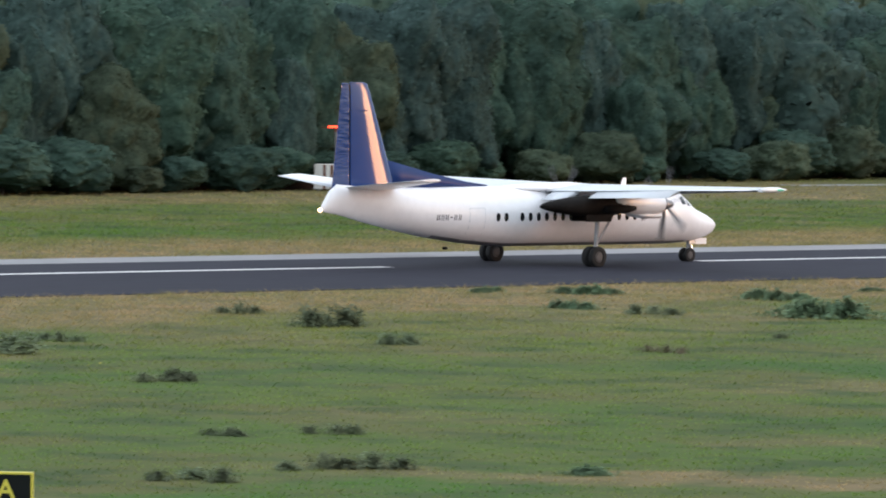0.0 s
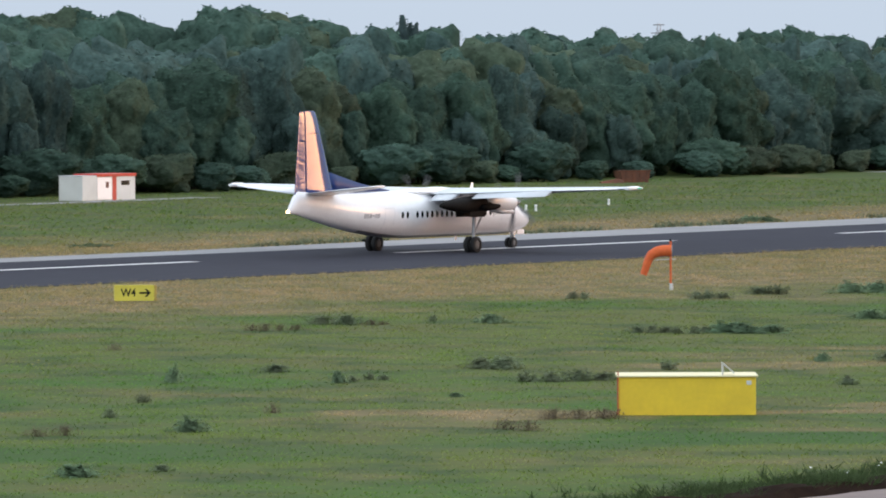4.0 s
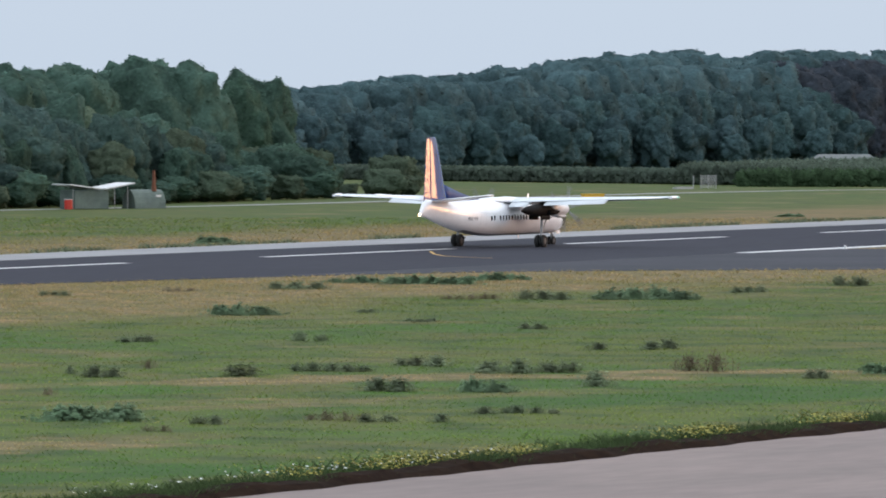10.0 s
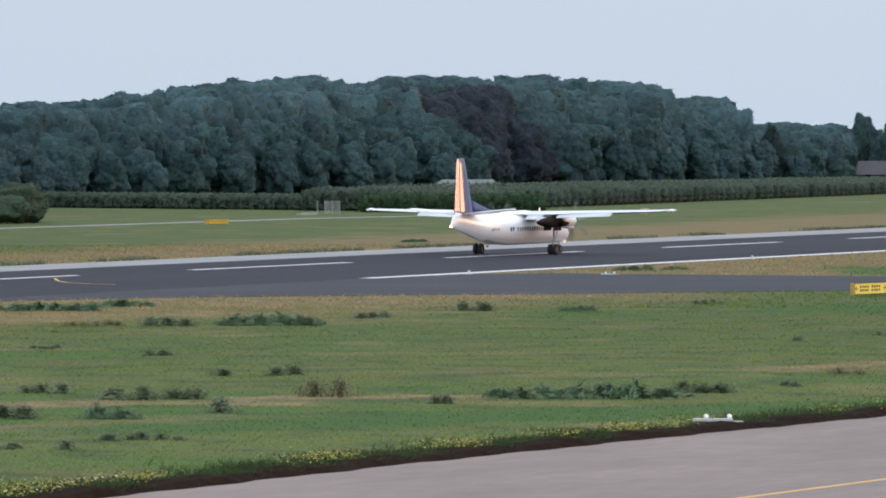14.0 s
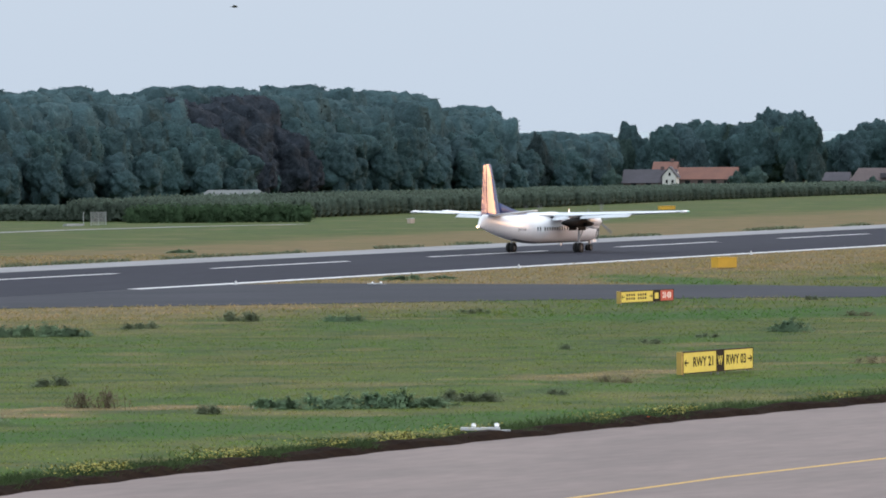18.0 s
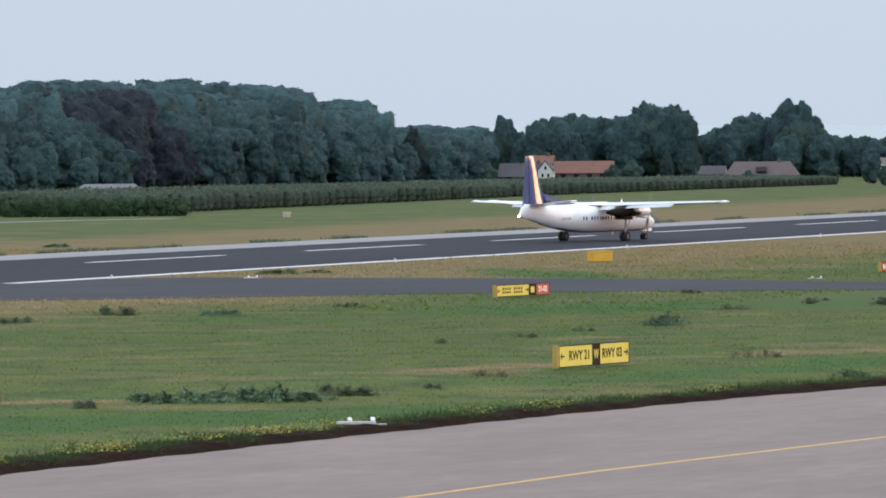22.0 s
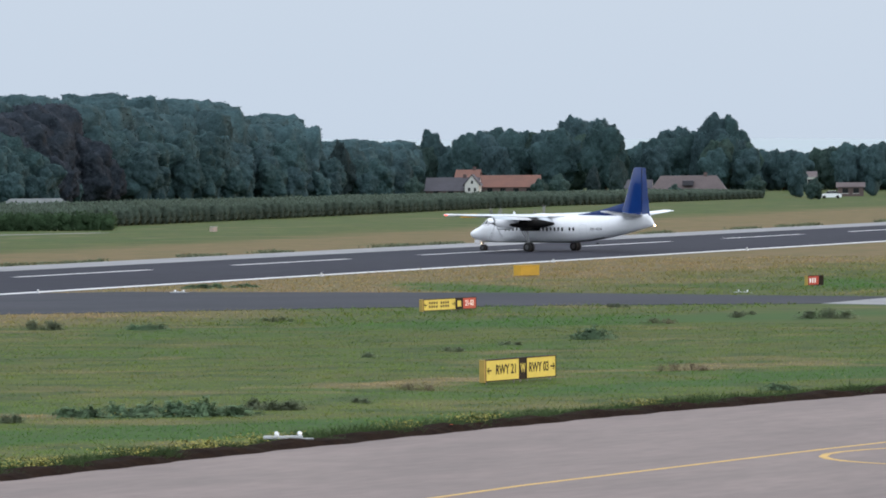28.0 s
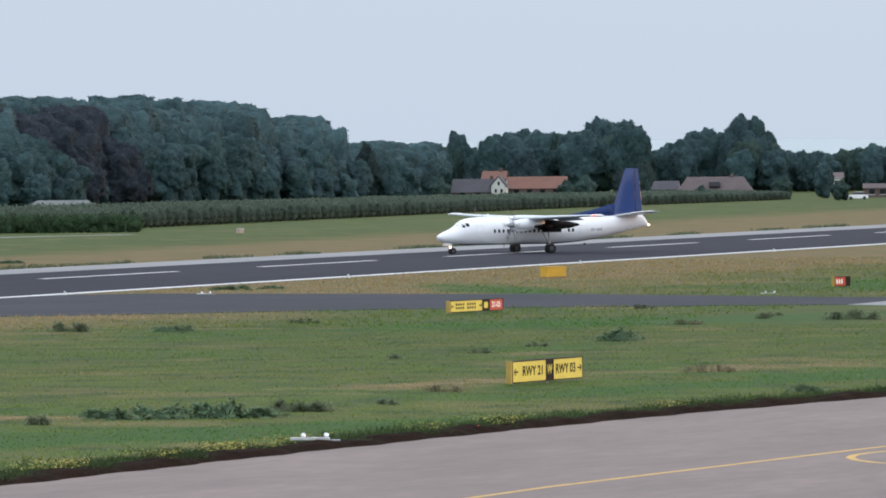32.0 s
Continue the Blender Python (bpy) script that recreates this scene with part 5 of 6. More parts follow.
# stacked drums before a rusty box
bx = thing("storage_box", "rusty orange-brown steel storage box", "container", m=pose(-341.5, 387.5, 0, 0, 0, 48))
part("body", box(-1.35, 1.05, 0, 2.0, 0.05, 2.02, 0.03), RUST, bx, "rusty brown steel wall")
part("end_panel", box(0.55, 1.07, -0.02, 0.0, 0.05, 1.98), ORANGE, bx, "brighter orange end panel")
part("roof_sheet", box(-1.4, 1.75, -0.15, 2.1, 2.02, 2.07, 0.01), RUST, bx, "overhanging roof sheet")
drum_blue = material("blue_plastic", (0.03, 0.06, 0.36), 0.5, second=(0.025, 0.05, 0.28), scale=2)
for i, mat in enumerate([drum_blue, ORANGE, drum_blue, drum_blue, drum_blue, LAMPGREY, LAMPGREY]):
    lab = {0: "blue", 1: "orange", 5: "white"}.get(i, "blue" if i < 5 else "white")
    d = thing("drum", lab + " drum standing before a rusty box", "drum", "drums by the box", pose(-339.4 + 0.30 * (i - 3) * 1.0 * 0.75 - 0.3, 385.9 + (i - 3) * 0.33, 0))
    hgt = 0.45 if i == 1 else 0.88
    part("shell", loft([[(0.26 * k * math.cos(a), 0.26 * k * math.sin(a), z) for a in [2 * math.pi * j / 14 for j in range(14)]] for z, k in ((0, 0.97), (0.03, 1), (hgt * 0.33, 1), (hgt * 0.35, 1.05), (hgt * 0.38, 1), (hgt * 0.66, 1), (hgt * 0.68, 1.05), (hgt * 0.71, 1), (hgt - 0.03, 1), (hgt, 0.97))]), mat, d, "", True)
    part("lid", tube((0, 0, hgt), (0, 0, hgt + 0.02), 0.22, n=12), mat, d)
mk = thing("marker_block", "small faded pinkish marker block by the road", "marker", m=pose(-338.2, 370, 0, 0, 0, 40))
part("block", box(-0.3, 0.3, -0.25, 0.25, 0, 0.6, 0.05), TAN, mk)
part("cap", box(-0.34, 0.34, -0.28, 0.28, 0.6, 0.66, 0.02), LAMPGREY, mk)

# rusty tank and skip at the edge of the woods
rt = thing("rusty_skip", "rusty red-brown steel skip", "skip", m=pose(-346.6, 521.5, 0, 0, 0, 55))
part("body", loft([[(x0, y0, z) for x0, y0 in ((-1.5 * k, -0.9), (1.5 * k, -0.9), (1.5 * k, 0.9), (-1.5 * k, 0.9))] for z, k in ((0, 0.85), (1.1, 1.0))]), RUST, rt, "rusty sloping walls")
for x in (-1.0, -0.3, 0.4, 1.1):
    part("rib", box(x, x + 0.09, -0.96, -0.88, 0.05, 1.1), RUST, rt)
part("rim", box(-1.56, 1.56, -0.96, -0.84, 1.05, 1.16, 0.02), RUST, rt)
rs_ = thing("scrap_blade", "low rusty orange scrap beside the skip", "scrap", m=pose(-346.0, 517.2, 0, 0, 0, 55))
part("plate", loft([[(x, -0.3, 0), (x, 0.3, 0), (x, 0.12, h0), (x, -0.1, h0)] for x, h0 in ((-1.2, 0.12), (-0.4, 0.25), (0.5, 0.42), (1.1, 0.3))]), RUST, rs_, "bent rusty plate")

# tarpaulin shelters
for k, (y0, lab) in enumerate(((599.3, "grey-green tarpaulin shelter with a pale sloping roof"), (605.6, "rounded grey tarpaulin shelter with a slim mast"))):
    sh = thing("shelter", lab, "shelter", "tarpaulin shelters", pose(-348.6 + 0.55 * (k * 6.3), y0, 0, 0, 0, 62))
    if k == 0:
        part("shell", box(-2.1, 2.1, 0, 3.0, 0, 2.0, 0.12), CAMO, sh, "grey-green cloth walls")
        for a, b, z0, z1 in ((-2.9, 0.85, 2.52, 2.05), (1.45, 5.0, 2.05, 2.62)):
            bm = bmesh.new()
            v = [bm.verts.new(p) for p in ((a, -0.5, z0), (b, -0.5, z1), (b, 3.2, z1), (a, 3.2, z0), (a, -0.5, z0 + 0.13), (b, -0.5, z1 + 0.13), (b, 3.2, z1 + 0.13), (a, 3.2, z0 + 0.13))]
            for f in ((3, 2, 1, 0), (4, 5, 6, 7), (0, 1, 5, 4), (1, 2, 6, 5), (2, 3, 7, 6), (3, 0, 4, 7)):
                bm.faces.new([v[i] for i in f])
            part("roof_sheet", bm, LAMPGREY, sh, "pale sloping roof sheet")
        for x in (-2.5, 4.2, 2.6):
            part("prop", tube((x, -0.3, 0), (x, -0.3, 2.3), 0.05, n=6), METAL, sh)
    else:
        part("hood", loft([[(x, 2.6 * math.cos(a) * 0.5 + 1.3, 2.0 * math.sin(a)) for a in [math.pi * i / 10 for i in range(11)]] for x in (-1.9, 1.9)]), CAMO, sh, "rounded grey cloth hood")
        part("door_gap", box(1.9, 1.92, 0.6, 1.9, 0, 1.7), BLACK, sh, "dark door opening")
        part("plate", box(0.7, 1.3, -0.02, 0.0, 1.2, 1.45), LAMPGREY, sh)
        part("mast", tube((0.9, 0.8, 1.8), (0.9, 0.8, 4.0), 0.26, 0.14, 8), RUST, sh, "tapering rusty mast")
dr = thing("red_drum", "red drum with a pale lid beside a shelter", "drum", m=pose(-350.2, 597.2, 0))
part("shell", tube((0, 0, 0), (0, 0, 1.0), 0.42, n=14), RED, dr)
part("lid", tube((0, 0, 1.0), (0, 0, 1.08), 0.44, n=14), LAMPGREY, dr)
fr = thing("red_rack", "small red and white steel rack", "rack", m=pose(-351, 576.5, 0, 0, 0, 60))
for x in (-0.45, 0.45):
    part("upright", box(x - 0.06, x + 0.06, -0.2, 0.2, 0, 1.6), LAMPGREY, fr)
for z in (0.25, 0.85, 1.45):
    part("shelf", box(-0.4, 0.4, -0.2, 0.2, z, z + 0.2), RED, fr)

# plain yellow marker boxes
MARKYEL = material("orange_yellow_paint", (0.66, 0.38, 0.03), 0.6, second=(0.58, 0.34, 0.03), scale=1.2, fine=0.08)
for x, y, w, hh, d in ((-186.7, 527.9, 2.1, 0.88, 60), (-336, 693, 2.6, 0.5, 55), (-335, 922, 2.6, 0.55, 60)):
    m_ = thing("marker_box", "plain yellow marker box on short grass", "marker", "yellow marker boxes", pose(x, y, 0, 0, 0, d))
    part("box", box(-w / 2, w / 2, -0.45, 0.45, 0.05, hh, 0.02), MARKYEL, m_)
    part("top", box(-w / 2 - 0.04, w / 2 + 0.04, -0.5, 0.5, hh, hh + 0.05, 0.01), MARKYEL, m_)
    for s in (-1, 1):
        part("foot", box(s * w * 0.4 - 0.06, s * w * 0.4 + 0.06, -0.3, 0.3, 0, 0.05), METAL, m_)
wm = thing("white_marker", "small pale marker box on far grass", "marker", m=pose(-322, 790, 0, 0, 0, 60))
part("box", box(-0.36, 0.36, -0.35, 0.35, 0, 0.60, 0.05), material("faded_pinkish_paint", (0.50, 0.40, 0.34), 0.7), wm)
part("cap", box(-0.4, 0.4, -0.39, 0.39, 0.60, 0.65, 0.02), LAMPGREY, wm)
for x, y in ((-294, 439), (-289, 416), (-288.2, 417.6), (-287.7, 418.2), (-287.2, 418.8)):
    m_ = thing("marker_post", "short white marker post in grass", "post", "white marker posts", pose(x, y, 0))
    part("post", tube((0, 0, 0), (0, 0, 0.42), 0.09, 0.07, 8), WHITE, m_)
    part("cap", tube((0, 0, 0.42), (0, 0, 0.5), 0.12, 0.1, 8), WHITE, m_)
# runway edge lamps
first = thing("edge_lamp", "small white runway edge lamp", "lamp", "runway edge lamps", pose(-204.9, 467, 0))
part("base", tube((0, 0, 0), (0, 0, 0.14), 0.16, 0.12, 10), LAMPGREY, first)
part("dome", tube((0, 0, 0.14), (0, 0, 0.32), 0.09, 0.07, 10), LAMPGREY, first, "pale glass dome")
for k in range(1, 7):
    copy_thing(first, pose(-204.9, 467 + 60 * k, 0))
# toppled pale light bars
for x, y, ang, s in ((-92.1, 233.3, 22, 1.0), (-194, 469, 30, 0.75), (-149, 469.5, 20, 0.75)):
    m_ = thing("light_bar", "pale metal light bar lying at the paving edge", "lamp", "light bars", pose(x, y, 0.25 if x > -100 else 0, 0, 0, ang) @ Matrix.Scale(s, 4))
    part("bar", box(-0.95, 0.55, -0.12, 0.12, 0.04, 0.16, 0.03), LAMPGREY, m_)
    for u in (-0.45, 0.42):
        lp = part("lamp", tube((u, 0, 0.16), (u, 0.1, 0.24), 0.07, 0.10, 10), WHITE, m_, "white lamp head")
        part("lens", tube((u, 0.1, 0.24), (u, 0.13, 0.28), 0.10, 0.08, 10), LAMPGREY, lp)
    part("plate", box(0.55, 0.95, -0.2, 0.2, 0.0, 0.06, 0.02), METAL, m_)
tc = thing("taxiway_marker", "small orange marker at the taxiway edge", "marker", m=pose(-90.2, 246, 0.03))
part("base", tube((0, 0, 0), (0, 0, 0.05), 0.12, n=10), BLACK, tc)
part("cone", tube((0, 0, 0.05), (0, 0, 0.28), 0.08, 0.05, 10), ORANGE, tc)
# netting cage on the far field
NETGREY = material("grey_netting", (0.34, 0.36, 0.36), 0.7, second=(0.28, 0.30, 0.30), scale=2.0)
nc = thing("netting_cage", "pale square netting cage on a far field", "cage", m=pose(-359, 774.5, 0, 0, 0, 62))
for x in (-1.2, 1.2):
    for y in (0, 1.6):
        part("post", tube((x, y, 0), (x, y, 1.75), 0.06, n=6), NETGREY, nc)
for i in range(13):
    part("wire", tube((-1.2 + 0.2 * i, 0, 0.1), (-1.2 + 0.2 * i, 0, 1.72), 0.022, n=5), NETGREY, nc)
for i in range(9):
    part("wire", tube((-1.2, 0.01, 0.1 + 0.2 * i), (1.2, 0.01, 0.1 + 0.2 * i), 0.022, n=5), NETGREY, nc)
pl_ = thing("pallet_stack", "low pale stack of boards", "boards", m=pose(-360.5, 770, 0, 0, 0, 62))
for i in range(3):
    part("board", box(-1.3, 1.3, -0.4 + 0.3 * i, -0.15 + 0.3 * i, 0, 0.3 - 0.05 * i), NETGREY, pl_)


# ---- houses beyond the fields ----
ROOFGREY = material("grey_roof_sheet", (0.16, 0.175, 0.17), 0.7, second=(0.13, 0.14, 0.14), scale=0.5)

def house(name, label, m, w, d, eave, ridge, wall, roof, windows=3, chimney=True, gable=None, hip=0.0):
    ob = thing(name, label, "house", "far houses", m)
    wl_ = part("wall", box(-w / 2, w / 2, 0, d, 0, eave), wall, ob)
    bm = bmesh.new()
    o = 0.35
    v = [bm.verts.new(p) for p in ((-w / 2 - o, -o, eave - 0.15), (w / 2 + o, -o, eave - 0.15), (w / 2 + o, d + o, eave - 0.15), (-w / 2 - o, d + o, eave - 0.15), (-w / 2 - o + hip, d / 2, ridge), (w / 2 + o - hip, d / 2, ridge))]
    for f in ((0, 1, 5, 4), (2, 3, 4, 5), (1, 2, 5), (3, 0, 4), (3, 2, 1, 0)):
        bm.faces.new([v[i] for i in f])
    rf = part("roof", bm, roof, ob)
    for s in (-1, 1) if not hip else ():
        bm = bmesh.new()
        x = s * (w / 2 + o + 0.02)
        f = bm.faces.new([bm.verts.new(p) for p in ((x, 0.1, eave - 0.1), (x, d - 0.1, eave - 0.1), (x, d / 2, ridge - 0.25))])
        bmesh.ops.solidify(bm, geom=[f], thickness=0.03)
        part("gable", bm, gable or wall, ob)
    for i in range(windows):
        x = -w / 2 + w * (i + 0.7) / (windows + 0.4)
        wd = part("window", box(x - 0.55, x + 0.55, -0.05, 0.0, eave * 0.32, eave * 0.82), GLASS, ob, "dark window")
        part("window_frame", box(x - 0.65, x + 0.65, -0.03, 0.0, eave * 0.27, eave * 0.32), PLASTER, wd)
    if chimney:
        part("chimney", box(w * 0.2, w * 0.2 + 0.7, d / 2 - 0.3, d / 2 + 0.4, ridge - 0.7, ridge + 0.6), BRICK, ob)
    return ob


fh = house("house", "farmhouse with a long dark roof and white gable", pose(-473.4, 1292, 0, 0, 0, 14), 10.6, 9.0, 1.1, 3.75, BRICK, ROOFDARK, gable=PLASTER)
wg = part("white_gable", loft([[(3.0, y, 0.0), (5.9, y, 0.0), (5.9, y, 2.3), (4.45, y, 4.1), (3.0, y, 2.3)] for y in (-1.2, 4.0)]), PLASTER, fh, "white rendered gable end")
for s_ in (-1, 1):
    part("verge_board", loft([[(4.45 + s_ * 1.75, y, 2.05), (4.45, y, 4.22), (4.45, y, 4.38), (4.45 + s_ * 1.95, y, 2.05)] for y in (-1.4, 4.2)]), ROOFDARK, wg)
for x, z in ((3.7, 0.9), (4.9, 0.9), (4.3, 2.4)):
    part("window", box(x, x + 0.45, -1.24, -1.2, z, z + 0.7), GLASS, wg, "small dark window")
house("house", "tall house end with an orange roof", pose(-474.3, 1304, 0, 0, 0, 14), 4.6, 8.0, 3.5, 5.3, BRICK, ROOFRED, 2)
house("house", "long barn with an orange tiled roof", pose(-464.1, 1302, 0, 0, 0, 16), 12.0, 9.0, 1.75, 4.1, BRICK, ROOFRED, 4, False)
bg = house("house", "bungalow with a broad brown roof", pose(-414.5, 1270, 0, 0, 0, 17), 15.0, 9.0, 1.0, 4.0, BRICK, ROOFBROWN, 3, hip=2.2)
part("dormer", box(-1.2, 1.0, 0.4, 3.0, 2.0, 3.0, 0.05), ROOFDARK, bg, "dark flat dormer")
house("house", "small dark shed with a low gable", pose(-426, 1272, 0, 0, 0, 17), 5.5, 5.0, 1.6, 3.2, BRICK, ROOFDARK, 1, False, PLASTER)
house("house", "tall pale house end partly behind trees", pose(-394.3, 1288, 0, 0, 0, 17), 2.0, 7.0, 3.6, 4.6, PLASTER, ROOFBROWN, 1, False)
house("house", "small white outbuilding among trees", pose(-402.6, 1277, 0, 0, 0, 17), 1.7, 3.0, 1.5, 2.0, PLASTER, ROOFBROWN, 1, False)
house("cabin", "low cabin with a pale grey roof behind the orchard", pose(-402.8, 917.5, 0, 0, 0, 24), 11.0, 5.0, 1.9, 3.2, BRICK, ROOFGREY, 2, False, hip=2.0)
house("house", "pale low house with a flat brown roof", pose(-370, 1235, 0, 0, 0, 17), 5.0, 6.0, 1.9, 2.7, BRICK, ROOFBROWN, 2, False)
car = thing("parked_car", "small white parked car before distant houses", "car", m=pose(-361, 1192, 0, 0, 0, 18))
part("body", loft([[(x, -0.8, z0), (x, 0.8, z0), (x, 0.78, z1), (x, -0.78, z1)] for x, z0, z1 in ((-2.0, 0.35, 0.7), (-1.9, 0.25, 0.85), (-0.9, 0.22, 0.95), (1.2, 0.22, 0.95), (1.95, 0.25, 0.9), (2.0, 0.4, 0.75))]), WHITE, car, "white body")
part("cabin", loft([[(x, -0.7, 0.9), (x, 0.7, 0.9), (x, 0.58, z), (x, -0.58, z)] for x, z in ((-1.2, 0.95), (-0.55, 1.4), (0.9, 1.42), (1.7, 0.95))]), GLASS, car, "dark glazed cabin")
part("roof", box(-0.55, 0.95, -0.58, 0.58, 1.4, 1.46, 0.02), WHITE, car)
for x in (-1.25, 1.25):
    for y in (-0.78, 0.78):
        part("wheel", tube((x, y - 0.08, 0.31), (x, y + 0.08, 0.31), 0.31, n=14), TYRE, car)
# lattice pylon far off
py = thing("pylon", "distant grey lattice pylon", "pylon", m=pose(-1390, 2110, 0, 0, 0, 30) @ Matrix.Diagonal((0.85, 0.85, 0.88, 1)))
for sx in (-1, 1):
    for sy in (-1, 1):
        part("leg", tube((sx * 3, sy * 3, 0), (sx * 0.5, sy * 0.5, 29), 0.22, 0.15, 5), METAL, py)
for z, s in ((20, 4.5), (24.5, 3.6), (28, 2.5)):
    part("arm", box(-s, s, -0.25, 0.25, z, z + 0.45), METAL, py)
for i in range(6):
    z, s = 4.5 * i, 3 - 0.4 * i
    for k in (-1, 1):
        part("brace", tube((-s * k, -s, z), (s * k * 0.85, -s * 0.85, z + 4.5), 0.12, n=4), METAL, py)
# low hills on the horizon, haze painted in as pale colour and faint glow
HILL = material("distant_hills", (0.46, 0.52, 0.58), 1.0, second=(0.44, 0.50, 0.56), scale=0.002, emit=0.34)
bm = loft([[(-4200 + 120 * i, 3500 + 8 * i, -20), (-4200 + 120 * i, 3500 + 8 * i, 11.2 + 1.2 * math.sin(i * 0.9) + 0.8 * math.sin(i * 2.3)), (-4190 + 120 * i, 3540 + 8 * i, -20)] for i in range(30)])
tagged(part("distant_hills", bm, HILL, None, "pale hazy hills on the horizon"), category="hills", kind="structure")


# ---- a small dark bird crossing the sky ----
FEATHER = material("dark_feathers", (0.12, 0.12, 0.125), 0.8, second=(0.09, 0.09, 0.095), scale=8.0)
bird = thing("bird", "small dark bird flying over the airfield", "bird", m=pose(-330, 180, 30, 0, 0, -66))
part("body", loft([oval(y, -r, r, r * 0.9, 0, 10) for y, r in ((0.16, 0.01), (0.13, 0.03), (0.09, 0.032), (0.04, 0.045), (-0.05, 0.04), (-0.11, 0.02), (-0.13, 0.012))]), FEATHER, bird, "", True)
part("tail", loft([section((x, -0.10, 0.0), (x * 2.2, -0.22, 0.0), (0, 0, 1), 0.06) for x in (-0.025, 0.025)]), FEATHER, bird)
wings = []
for s in (-1, 1):
    w = part("wing", loft([section((s * x, le, 0.0), (s * x, te, 0.0), (0, 0, 1), 0.09) for x, le, te in ((0.0, 0.08, -0.08), (0.16, 0.11, -0.06), (0.30, 0.06, -0.06), (0.42, -0.03, -0.07))]), FEATHER, bird, "", True)
    w.location = (s * 0.02, 0, 0.02)
    wings.append((w, s))


# ---- weeds and grass ----
def weed_mesh(seed, mat, shoots=34, leaves=26, spread=0.34, leaf=0.055):
    """A leafy clump one metre wide and one high: upright shoots of many small leaves, tallest in the middle."""
    rs = np.random.RandomState(seed)
    a, q = rs.rand(shoots) * 6.28, np.abs(rs.normal(scale=spread * 0.62, size=shoots))
    hgt = np.clip(np.exp(-(q / (spread * 1.5)) ** 2) * rs.uniform(0.45, 1.0, shoots), 0.15, 1.0)
    bx, by = q * np.cos(a), q * np.sin(a)
    lean = rs.normal(scale=0.12, size=(2, shoots))
    k = np.repeat(np.arange(shoots), leaves)
    u = rs.rand(len(k)) ** 0.8
    fat = 0.085 * (1.05 - u) + 0.012
    d = rs.normal(size=(len(k), 2)) * fat[:, None]
    P = np.stack([bx[k] + lean[0][k] * u * hgt[k] + d[:, 0], by[k] + lean[1][k] * u * hgt[k] + d[:, 1], hgt[k] * u], 1)
    face = np.stack([P[:, 0] * 2, P[:, 1] * 2, 0.4 + 0.4 * P[:, 2]], 1) + rs.normal(scale=0.35, size=P.shape)
    A = np.cross(face, rs.normal(size=P.shape))
    A /= np.linalg.norm(A, axis=1)[:, None]
    B = np.cross(face, A)
    B /= np.linalg.norm(B, axis=1)[:, None]
    z = (leaf * rs.uniform(0.5, 1.2, len(k)))[:, None]
    V = np.stack([P - A * z, P - B * z * 0.5, P + A * z, P + B * z * 0.5], 1).reshape(-1, 3)
    n = len(k)
    stems = []
    for i in range(shoots):
        x, y, h = bx[i], by[i], hgt[i]
        stems += [(x - 0.008, y, -0.02), (x + 0.008, y, -0.02), (x + lean[0][i] * h + 0.003, y + lean[1][i] * h, h), (x + lean[0][i] * h - 0.003, y + lean[1][i] * h, h)]
    V = np.concatenate([V, np.array(stems)])
    N = np.stack([V[:, 0] * 2, V[:, 1] * 2, 0.45 + 0.5 * V[:, 2]], 1) + rs.normal(scale=0.12, size=V.shape)
    N /= np.linalg.norm(N, axis=1)[:, None]
    return cloud_mesh("leaves", mat, V, np.zeros((0, 3), int), np.arange((n + shoots) * 4).reshape(-1, 4), N)


WEEDS = [[weed_mesh(31, LEAVES["weed"]), weed_mesh(35, LEAVES["weed"], 24), weed_mesh(36, LEAVES["weed"], 44, 20)],
         [weed_mesh(33, LEAVES["thistle"], 70, 30, 0.42), weed_mesh(37, LEAVES["thistle"], 60, 34, 0.40)],
         [],
         [weed_mesh(34, LEAVES["seedy"], 30, 16, 0.4, 0.04), weed_mesh(38, LEAVES["seedy"], 22, 18, 0.4, 0.04)]]
# x, y, width, height, kind of weed
CLUMPS_A = [(-195.6, 181.5, 1.6, 0.41, 1), (-190.3, 181, 2.2, 0.54, 0), (-205.8, 192, 2.6, 0.48, 1), (-198, 195.6, 2.6, 0.57, 1), (-184.9, 185.1, 2.8, 1.03, 1),
            (-182.9, 195.5, 5.2, 0.68, 1), (-172.5, 183, 1.3, 0.21, 1), (-171.4, 188.9, 2.4, 0.33, 3), (-173.1, 195.6, 1.8, 0.31, 3),
            (-165.5, 188.6, 1.3, 0.3, 0), (-166.6, 179.3, 1.9, 0.29, 0), (-173.6, 171.6, 0.6, 0.29, 0), (-167.9, 160.2, 1.8, 0.36, 3),
            (-134, 139.2, 2.8, 0.56, 0), (-140.4, 157.8, 0.5, 0.31, 1), (-138.5, 157.3, 0.7, 0.46, 1), (-140.3, 160.4, 0.5, 0.47, 1),
            (-140.2, 161.9, 0.3, 0.4, 1)]
